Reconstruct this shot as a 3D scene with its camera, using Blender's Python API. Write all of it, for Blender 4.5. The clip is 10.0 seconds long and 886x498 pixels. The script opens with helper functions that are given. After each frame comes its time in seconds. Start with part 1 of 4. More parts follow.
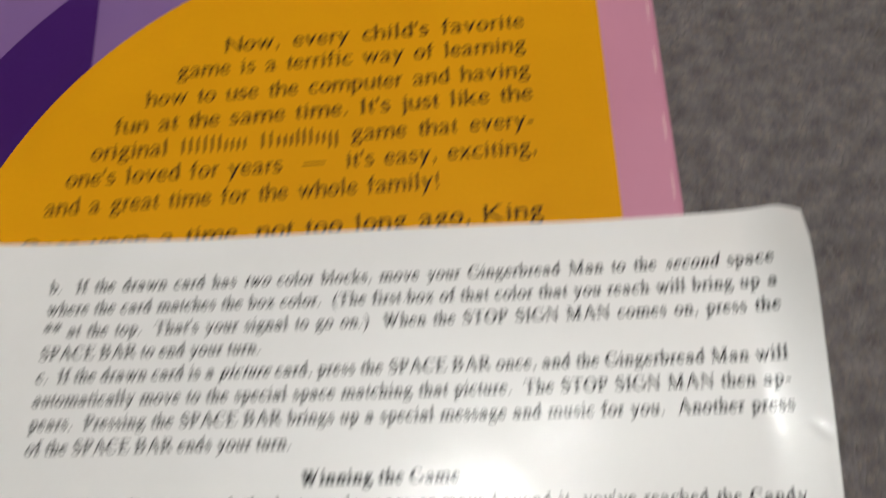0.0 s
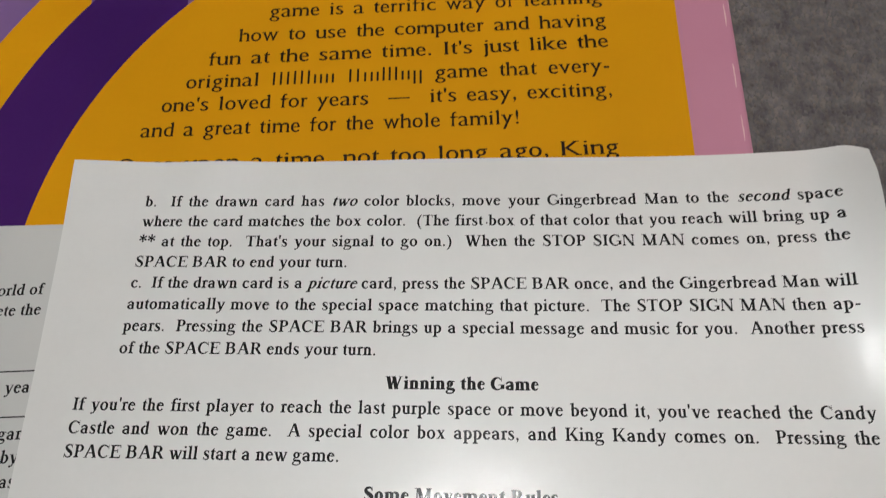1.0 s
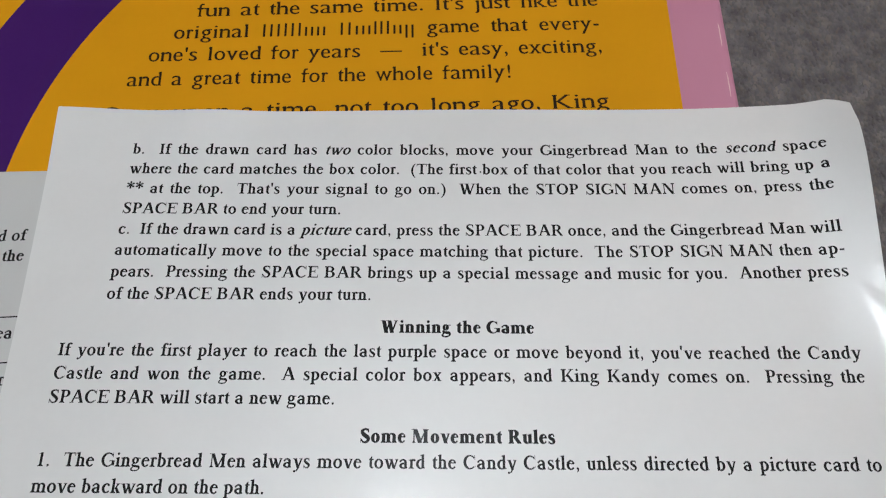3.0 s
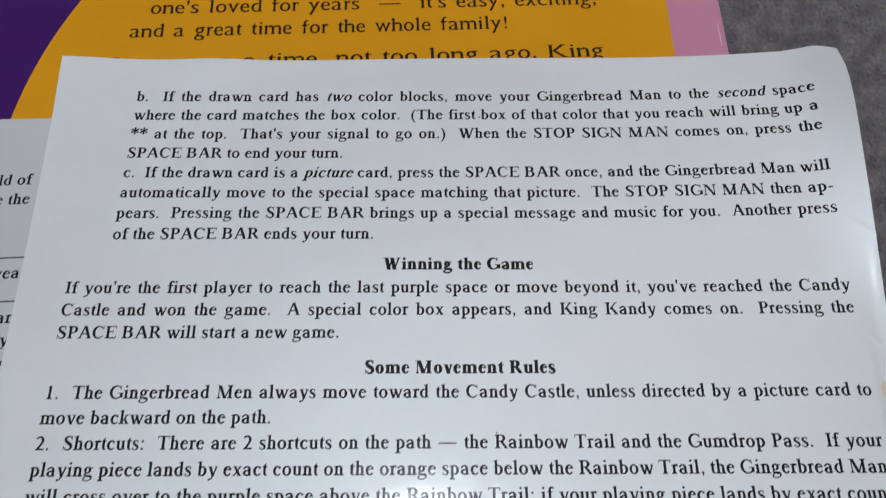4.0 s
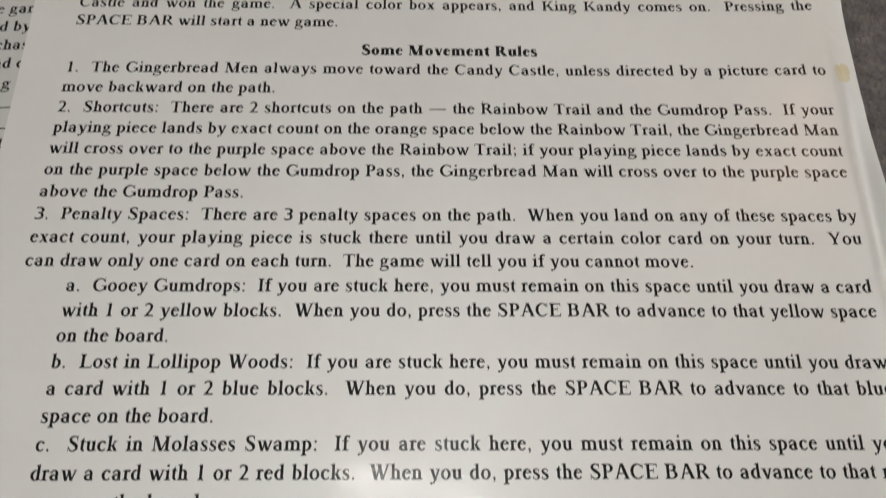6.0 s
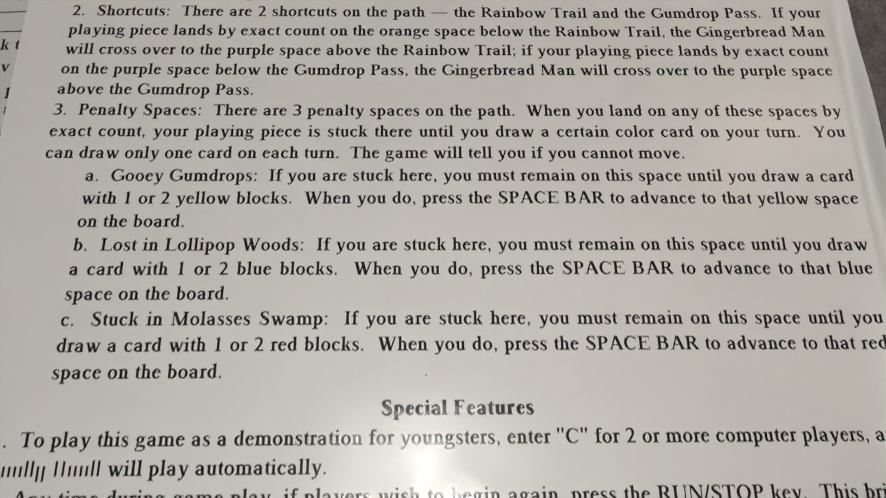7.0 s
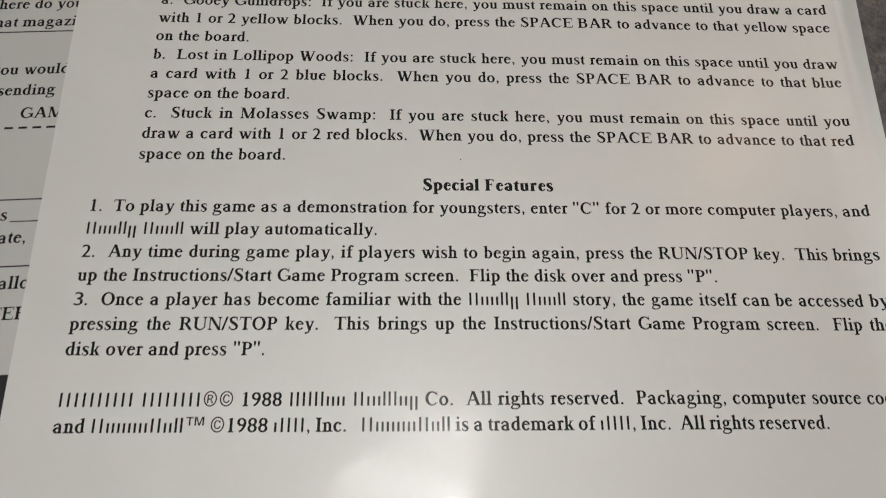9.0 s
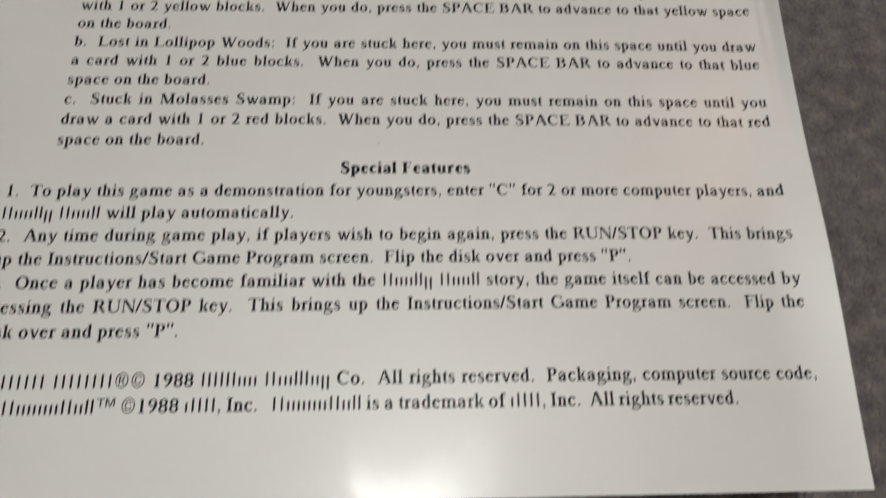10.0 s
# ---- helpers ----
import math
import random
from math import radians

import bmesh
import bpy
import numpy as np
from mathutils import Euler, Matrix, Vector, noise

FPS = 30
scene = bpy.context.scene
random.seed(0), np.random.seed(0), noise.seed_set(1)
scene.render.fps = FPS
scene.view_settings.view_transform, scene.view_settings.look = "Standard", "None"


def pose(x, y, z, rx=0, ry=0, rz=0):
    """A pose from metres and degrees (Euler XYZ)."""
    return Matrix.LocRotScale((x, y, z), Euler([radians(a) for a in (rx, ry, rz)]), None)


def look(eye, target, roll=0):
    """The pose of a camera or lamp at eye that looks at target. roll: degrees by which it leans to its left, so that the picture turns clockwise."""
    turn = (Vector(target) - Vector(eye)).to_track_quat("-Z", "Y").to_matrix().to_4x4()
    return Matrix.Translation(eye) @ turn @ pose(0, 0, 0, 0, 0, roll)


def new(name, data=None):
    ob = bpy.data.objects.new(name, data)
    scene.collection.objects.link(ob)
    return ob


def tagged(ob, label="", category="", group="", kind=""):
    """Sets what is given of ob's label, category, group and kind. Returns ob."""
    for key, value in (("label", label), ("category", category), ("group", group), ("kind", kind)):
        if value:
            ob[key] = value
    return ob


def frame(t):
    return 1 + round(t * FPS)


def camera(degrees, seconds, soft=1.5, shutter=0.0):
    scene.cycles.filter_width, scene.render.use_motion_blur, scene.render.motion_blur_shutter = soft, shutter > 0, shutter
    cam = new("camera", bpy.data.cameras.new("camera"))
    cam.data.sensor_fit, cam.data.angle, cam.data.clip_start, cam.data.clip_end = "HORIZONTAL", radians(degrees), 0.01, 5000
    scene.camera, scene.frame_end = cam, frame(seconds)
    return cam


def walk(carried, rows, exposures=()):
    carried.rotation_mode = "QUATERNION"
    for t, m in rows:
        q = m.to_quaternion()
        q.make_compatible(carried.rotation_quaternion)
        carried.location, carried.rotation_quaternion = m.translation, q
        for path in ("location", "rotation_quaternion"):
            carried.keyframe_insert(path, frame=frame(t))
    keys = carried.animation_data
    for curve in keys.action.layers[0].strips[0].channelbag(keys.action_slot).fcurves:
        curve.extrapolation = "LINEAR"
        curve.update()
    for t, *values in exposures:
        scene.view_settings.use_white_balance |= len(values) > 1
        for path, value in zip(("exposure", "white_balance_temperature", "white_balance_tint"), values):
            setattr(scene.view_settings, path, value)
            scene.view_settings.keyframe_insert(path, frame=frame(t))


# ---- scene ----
cam = camera(62.0, 10.0, 1.12, 0.4)
PATH = [
    (0, (0.08343, 0.01919, 0.14864), (0.06664, 0.11301, -0.13582), -11.85),
    (0.1, (0.07901, 0.01109, 0.15079), (0.06239, 0.10280, -0.13436), -11.49),
    (0.3, (0.07701, -0.00042, 0.15837), (0.05818, 0.09531, -0.12533), -11.19),
    (0.4, (0.07925, -0.00333, 0.15098), (0.05813, 0.09454, -0.13181), -11.77),
    (0.5, (0.08142, -0.00342, 0.14175), (0.05955, 0.09635, -0.14032), -11.63),
    (0.6, (0.08093, -0.00490, 0.14077), (0.05799, 0.09798, -0.14010), -11.69),
    (0.7, (0.07597, -0.00542, 0.14120), (0.05333, 0.09773, -0.13959), -11.41),
    (0.8, (0.07124, -0.00327, 0.14494), (0.05100, 0.10088, -0.13568), -10.23),
    (1, (0.06949, -0.00065, 0.14880), (0.05198, 0.10540, -0.13129), -8.76),
    (1.2, (0.07105, 0.00051, 0.15192), (0.05520, 0.10805, -0.12769), -8.00),
    (1.5, (0.07092, 0.00052, 0.15043), (0.05803, 0.10809, -0.12932), -6.58),
    (1.8, (0.06804, 0.00019, 0.15022), (0.05773, 0.10726, -0.12983), -5.12),
    (2, (0.06497, -0.00270, 0.14704), (0.05687, 0.10482, -0.13292), -3.90),
    (2.2, (0.06593, -0.00167, 0.14609), (0.05891, 0.10278, -0.13505), -3.04),
    (3.3, (0.06333, -0.01347, 0.14516), (0.06372, 0.09820, -0.13328), 0.25),
    (3.5, (0.06427, -0.01477, 0.14495), (0.06586, 0.09784, -0.13311), 0.69),
    (3.7, (0.06307, -0.01906, 0.14323), (0.06451, 0.09339, -0.13489), 0.59),
    (4, (0.06169, -0.02209, 0.14379), (0.06442, 0.08885, -0.13493), 1.21),
    (4.2, (0.05994, -0.02763, 0.14229), (0.06297, 0.08405, -0.13613), 1.38),
    (4.5, (0.06022, -0.03623, 0.13999), (0.06343, 0.07418, -0.13894), 1.48),
    (4.8, (0.06019, -0.04393, 0.14231), (0.06386, 0.06673, -0.13651), 1.69),
    (5, (0.06052, -0.04958, 0.13958), (0.06510, 0.05991, -0.13969), 2.07),
    (5.2, (0.06011, -0.05379, 0.13847), (0.06493, 0.05539, -0.14092), 2.29),
    (5.5, (0.05923, -0.06005, 0.13821), (0.06578, 0.04751, -0.14177), 3.26),
    (5.7, (0.05941, -0.06560, 0.13783), (0.06613, 0.04271, -0.14185), 3.31),
    (6, (0.06205, -0.07423, 0.13446), (0.06764, 0.03328, -0.14556), 2.94),
    (6.2, (0.06167, -0.07721, 0.13284), (0.06871, 0.02773, -0.14812), 3.68),
    (7.3, (0.05997, -0.09584, 0.13726), (0.06724, 0.00430, -0.14544), 3.64),
    (7.5, (0.05827, -0.10023, 0.13963), (0.06597, 0.00078, -0.14274), 3.61),
    (7.8, (0.05750, -0.10535, 0.14080), (0.06516, -0.00366, -0.14133), 3.55),
    (8, (0.05495, -0.10870, 0.14102), (0.06362, -0.00627, -0.14082), 4.01),
    (8.2, (0.05462, -0.11413, 0.13867), (0.06403, -0.01203, -0.14327), 4.55),
    (8.3, (0.05517, -0.11603, 0.13840), (0.06491, -0.01351, -0.14337), 4.65),
    (8.5, (0.05503, -0.11863, 0.13886), (0.06483, -0.01637, -0.14301), 4.89),
    (8.7, (0.05450, -0.12323, 0.13715), (0.06437, -0.01995, -0.14434), 5.01),
    (9, (0.05304, -0.12779, 0.13965), (0.06485, -0.02604, -0.14232), 6.42),
    (9.2, (0.05225, -0.13068, 0.14038), (0.06519, -0.02767, -0.14108), 7.01),
    (9.4, (0.05536, -0.13286, 0.14119), (0.06843, -0.02997, -0.14031), 7.28),
    (9.5, (0.05670, -0.13426, 0.14163), (0.06998, -0.03171, -0.13999), 7.36),
    (9.6, (0.05858, -0.13876, 0.13889), (0.07242, -0.03444, -0.14204), 7.34),
    (9.7, (0.06083, -0.13950, 0.13643), (0.07491, -0.03648, -0.14497), 7.32),
    (10, (0.06583, -0.13154, 0.13994), (0.07998, -0.02898, -0.14163), 7.01),
]
EXPOSURES = [(0, 0.5, 6000, 10), (0.5, 0.5, 5850, 10), (1.0, 0.31, 5900, 10), (1.5, 0.39, 5900, 10), (2.0, 0.4, 5650, 10), (2.2, 0.4, 5650, 10), (3.3, 0.39, 5500, 10), (3.5, 0.35, 5400, 10), (3.9, 0.31, 5250, 10), (4.2, 0.28, 5500, 10), (4.5, 0.25, 5700, 10), (5.0, 0.21, 5950, 10), (6.2, 0.2, 6100, 10), (7.4, 0.11, 6100, 10), (9.0, 0.1, 6100, 10), (10, 0.16, 6100, 10)]
walk(cam, [(t, look(e, g, r)) for t, e, g, r in PATH], EXPOSURES)

# ---- light ----
world = bpy.data.worlds.new("room_air")
scene.world = world
world.use_nodes = True
world.node_tree.nodes["Background"].inputs[0].default_value = (0.95, 0.95, 0.92, 1)
world.node_tree.nodes["Background"].inputs[1].default_value = 0.05
LAMP_STRENGTH = 172.0
WARM_STRENGTH = 12.0
SHEET_Z = 0.027          # height of the rules sheet above the carpet
MM = 0.001
EM = 3.14                # size of the sheet's type, in millimetres


# ---- materials ----
def material(name, colour, rough=0.6, spec=0.4, coat=0.0, coat_rough=0.1):
    m = bpy.data.materials.new(name)
    m.use_nodes = True
    b = m.node_tree.nodes["Principled BSDF"]
    b.inputs["Base Color"].default_value = (*colour, 1)
    b.inputs["Roughness"].default_value = rough
    b.inputs["Specular IOR Level"].default_value = spec
    b.inputs["Coat Weight"].default_value = coat
    b.inputs["Coat Roughness"].default_value = coat_rough
    return m, m.node_tree, b


def varied(name, dark, light, scale, rough=0.6, spec=0.4, coat=0.0, coat_rough=0.1, bump=0.0, bump_scale=400.0, stretch=(1, 1, 1), detail=6.0):
    """A material whose colour wanders between two tones, with a fine relief of another scale."""
    m, t, b = material(name, dark, rough, spec, coat, coat_rough)
    n, link = t.nodes, t.links.new
    co = n.new("ShaderNodeTexCoord")
    mp = n.new("ShaderNodeMapping")
    mp.inputs["Scale"].default_value = stretch
    link(co.outputs["Object"], mp.inputs["Vector"])
    big = n.new("ShaderNodeTexNoise")
    big.inputs["Scale"].default_value = scale
    big.inputs["Detail"].default_value = detail
    ramp = n.new("ShaderNodeValToRGB")
    ramp.color_ramp.elements[0].color = (*dark, 1)
    ramp.color_ramp.elements[1].color = (*light, 1)
    ramp.color_ramp.elements[0].position = 0.3
    ramp.color_ramp.elements[1].position = 0.7
    link(mp.outputs["Vector"], big.inputs["Vector"])
    link(big.outputs["Fac"], ramp.inputs["Fac"])
    link(ramp.outputs["Color"], b.inputs["Base Color"])
    fine = n.new("ShaderNodeTexNoise")
    fine.inputs["Scale"].default_value = bump_scale
    fine.inputs["Detail"].default_value = 4
    link(mp.outputs["Vector"], fine.inputs["Vector"])
    rr = n.new("ShaderNodeMapRange")
    rr.inputs["To Min"].default_value = rough - 0.06
    rr.inputs["To Max"].default_value = rough + 0.06
    link(big.outputs["Fac"], rr.inputs["Value"])
    link(rr.outputs["Result"], b.inputs["Roughness"])
    if bump:
        bp = n.new("ShaderNodeBump")
        bp.inputs["Strength"].default_value = bump
        bp.inputs["Distance"].default_value = 0.0005
        link(fine.outputs["Fac"], bp.inputs["Height"])
        link(bp.outputs["Normal"], b.inputs["Normal"])
    return m


PAPER = varied("coated_paper", (0.70, 0.69, 0.67), (0.76, 0.75, 0.73), 22, 0.54, 1.0, 0.2, 0.08, 0.05, 900)
PAPER_B = varied("uncoated_paper", (0.545, 0.54, 0.525), (0.60, 0.595, 0.575), 18, 0.5, 0.7, 0.0, 0.2, 0.06, 800)
for _m in (PAPER, PAPER_B):
    _m.node_tree.nodes["Principled BSDF"].inputs["IOR"].default_value = 1.78
INK = varied("black_ink", (0.008, 0.008, 0.0085), (0.017, 0.017, 0.017), 900, 0.5, 0.12, 0.2, 0.08)
# the coated page is a little cockled, which breaks up the lamps' reflections; its ink shares the gloss
for _m in (PAPER, INK):
    _t = _m.node_tree
    _c, _n, _p = _t.nodes.new("ShaderNodeTexCoord"), _t.nodes.new("ShaderNodeTexNoise"), _t.nodes.new("ShaderNodeBump")
    _n.inputs["Scale"].default_value = 260
    _n.inputs["Detail"].default_value = 7
    _n.inputs["Roughness"].default_value = 0.66
    _p.inputs["Strength"].default_value = 0.17
    _p.inputs["Distance"].default_value = 0.0005
    _t.links.new(_c.outputs["Object"], _n.inputs["Vector"])
    _t.links.new(_n.outputs["Fac"], _p.inputs["Height"])
    _t.links.new(_p.outputs["Normal"], _t.nodes["Principled BSDF"].inputs["Coat Normal"])
    # gloss that is dull in patches and in fine grains
    _w, _q, _r = _t.nodes.new("ShaderNodeTexNoise"), _t.nodes.new("ShaderNodeTexNoise"), _t.nodes.new("ShaderNodeMapRange")
    _mul = _t.nodes.new("ShaderNodeMath")
    _mul.operation = "MULTIPLY"
    for _node, _scale, _detail in ((_w, 110, 3), (_q, 900, 5)):
        _node.inputs["Scale"].default_value = _scale
        _node.inputs["Detail"].default_value = _detail
        _t.links.new(_c.outputs["Object"], _node.inputs["Vector"])
    _t.links.new(_w.outputs["Fac"], _mul.inputs[0])
    _t.links.new(_q.outputs["Fac"], _mul.inputs[1])
    _t.links.new(_mul.outputs[0], _r.inputs["Value"])
    for _key, _v in (("From Min", 0.16), ("From Max", 0.36), ("To Min", 0.05), ("To Max", 0.36)):
        _r.inputs[_key].default_value = _v
    _t.links.new(_r.outputs["Result"], _t.nodes["Principled BSDF"].inputs["Coat Weight"])
COVER_INK = varied("brown_black_ink", (0.018, 0.009, 0.003), (0.034, 0.018, 0.006), 700, 0.5, 0.12)
STAIN = varied("yellowed_tape", (0.66, 0.58, 0.37), (0.72, 0.66, 0.50), 300, 0.35, 0.5)
ORANGE = varied("orange_print", (0.645, 0.292, 0.0), (0.70, 0.322, 0.0), 30, 0.5, 0.06, 0.0, 0.2, 0.04, 1200)
PURPLE = varied("purple_print", (0.042, 0.0085, 0.106), (0.053, 0.011, 0.124), 30, 0.45, 0.15, 0.04, 0.2, 0.04, 1200)
LAVENDER = varied("lavender_print", (0.19, 0.105, 0.27), (0.215, 0.12, 0.295), 30, 0.45, 0.2, 0.05, 0.2, 0.04, 1200)
PINK = varied("pink_print", (0.52, 0.215, 0.31), (0.57, 0.25, 0.35), 30, 0.45, 0.25, 0.08, 0.2, 0.04, 1200)
BLACK = varied("flat_black", (0.008, 0.008, 0.009), (0.014, 0.013, 0.015), 40, 0.45, 0.4, 0.2, 0.25)
# pale tone of the rubbed fold, with its highlight painted in
BARE_GLINT = varied("bare_edge_glint", (0.70, 0.45, 0.48), (0.82, 0.62, 0.60), 500, 0.8, 0.2)
CARPET = varied("grey_carpet", (0.125, 0.116, 0.113), (0.185, 0.17, 0.164), 190, 0.95, 0.1, bump=0.6, bump_scale=1500, stretch=(1.0, 0.45, 1.0), detail=8)
# kept dark so that the unseen walls throw little light back
WALL = varied("painted_wall", (0.26, 0.245, 0.22), (0.29, 0.275, 0.25), 4, 0.8, 0.2, bump=0.05, bump_scale=60)
CEIL = varied("white_ceiling", (0.76, 0.75, 0.72), (0.80, 0.79, 0.76), 4, 0.85, 0.2, bump=0.05, bump_scale=60)
METAL = varied("white_enamel", (0.75, 0.75, 0.74), (0.8, 0.8, 0.79), 9, 0.35, 0.5)
GLOW, _t, _b = material("lit_diffuser", (0.9, 0.9, 0.88), 0.4)
_b.inputs["Emission Color"].default_value = (0.965, 0.935, 0.85, 1)
_b.inputs["Emission Strength"].default_value = LAMP_STRENGTH
WARM_GLOW, _t, _b = material("lit_amber_shade", (0.9, 0.8, 0.68), 0.4)
_b.inputs["Emission Color"].default_value = (1.0, 0.60, 0.40, 1)
_b.inputs["Emission Strength"].default_value = WARM_STRENGTH


# ---- mesh helpers ----
def mesh_object(name, verts, faces, mat, parent=None, smooth=False):
    me = bpy.data.meshes.new(name)
    me.from_pydata([tuple(v) for v in verts], [], faces)
    me.materials.append(mat)
    if smooth:
        me.polygons.foreach_set("use_smooth", [True] * len(me.polygons))
    me.update()
    ob = new(name, me)
    ob.parent = parent
    return ob


def part(name, bm, mat, parent, label=""):
    me = bpy.data.meshes.new(name)
    bm.to_mesh(me)
    bm.free()
    me.materials.append(mat)
    ob = new(name, me)
    ob.parent = parent
    return tagged(ob, label)


def slab(bm, x0, x1, y0, y1, z0, z1, bevel=0.0):
    r = bmesh.ops.create_cube(bm, size=1)
    bmesh.ops.scale(bm, vec=(x1 - x0, y1 - y0, z1 - z0), verts=r["verts"])
    bmesh.ops.translate(bm, vec=((x0 + x1) / 2, (y0 + y1) / 2, (z0 + z1) / 2), verts=r["verts"])
    if bevel:
        bmesh.ops.bevel(bm, geom=list({e for v in r["verts"] for e in v.link_edges}), offset=bevel, segments=3, affect="EDGES", profile=0.5)


# ---- type: the built-in font, drawn out to book proportions, with serifs at the stem ends ----
ADVANCE = {}
for _chars, _w in (("abdghknopquvxy0123456789_*", 500), ("cez", 444), ("sJ", 389), ("fr()I!-", 333), ("tijl/;:", 278), ("m", 778),
                   ("w", 722), (" .,", 250), ("ADGHKNOQUVXY", 722), ("BCR", 667), ("ELTZ", 611), ("FPS", 556), ("M", 889), ("W", 944),
                   ('"', 408), ("'", 200), ("\u2014", 1000), ("\u00ae\u00a9", 760), ("\u2122", 980), ("#$%", 500), ("|", 640), ("^", 722), ("@", 889), ("`\u00a6", 290)):
    for _c in _chars:
        ADVANCE[_c] = _w / 1000
ADVANCE_BOLD = dict(ADVANCE)
for _chars, _w in (("bdhknpu", 556), ("m", 833), ("r", 444), ("t", 333), ("F", 611), ("M", 944), ("R", 722), ("W", 1000), ("G", 778)):
    for _c in _chars:
        ADVANCE_BOLD[_c] = _w / 1000
CAPS = "ABCDEFGHIJKLMNOPQRSTUVWXYZ"
ROUND = "oecsagCGOQSU023456789&*()"
BARS = {"#": (0, "x"), "$": (1, "x"), "%": (0, "asc"), "|": (0, "cap"), "^": (0, "cap"), "@": (0, "cap"), "`": (0, "x"), "\u00a6": (0, "asc")}
_raw = {}


def raw_glyph(ch):
    """The outline of one character of the built-in font, filled, at size 1."""
    if ch not in _raw:
        cu = bpy.data.curves.new("type", "FONT")
        cu.body, cu.size, cu.resolution_u, cu.fill_mode = ch, 1.0, 4, "FRONT"
        ob = new("type", cu)
        me = ob.evaluated_get(bpy.context.evaluated_depsgraph_get()).to_mesh()
        v = np.array([tuple(p.co[:2]) for p in me.vertices], float).reshape(-1, 2)
        f = [tuple(p.vertices) for p in me.polygons]
        ob.evaluated_get(bpy.context.evaluated_depsgraph_get()).to_mesh_clear()
        bpy.data.objects.remove(ob)
        bpy.data.curves.remove(cu)
        # weld the points that the fill left double
        key, keep, where = {}, [], []
        for p in v:
            k = (round(p[0], 4), round(p[1], 4))
            if k not in key:
                key[k] = len(keep)
                keep.append(p)
            where.append(key[k])
        f = [tuple(dict.fromkeys(where[i] for i in g)) for g in f]
        f = [g for g in f if len(g) > 2]
        _raw[ch] = (np.array(keep).reshape(-1, 2), f)
    return _raw[ch]


def borders(v, f):
    """Directed border edges of a filled outline, its inside on their left."""
    count = {}
    for g in f:
        a = sum(v[g[i]][0] * v[g[(i + 1) % len(g)]][1] - v[g[(i + 1) % len(g)]][0] * v[g[i]][1] for i in range(len(g)))
        h = g if a > 0 else g[::-1]
        for i in range(len(h)):
            e = (h[i], h[(i + 1) % len(h)])
            count[e] = count.get(e, 0) + 1
    return [e for e in count if (e[1], e[0]) not in count]


_bx, _ = raw_glyph("x")
_bh, _ = raw_glyph("H")
_bl, _ = raw_glyph("l")
_bp, _ = raw_glyph("p")
FONT_X, FONT_CAP, FONT_ASC, FONT_DESC = _bx[:, 1].max(), _bh[:, 1].max(), _bl[:, 1].max(), _bp[:, 1].min()
FONT_STEM = np.ptp(_bl[:, 0])
STYLES = {"book": dict(stem=0.124, thin=0.069, x=0.455, cap=0.665, asc=0.686, desc=-0.217, serif=0.072, slab=0.046),
          "bold": dict(stem=0.172, thin=0.076, x=0.473, cap=0.676, asc=0.690, desc=-0.217, serif=0.050, slab=0.046),
          "cover": dict(stem=0.106, thin=0.074, x=0.490, cap=0.690, asc=0.720, desc=-0.230, serif=0.030, slab=0.046)}
_made = {}


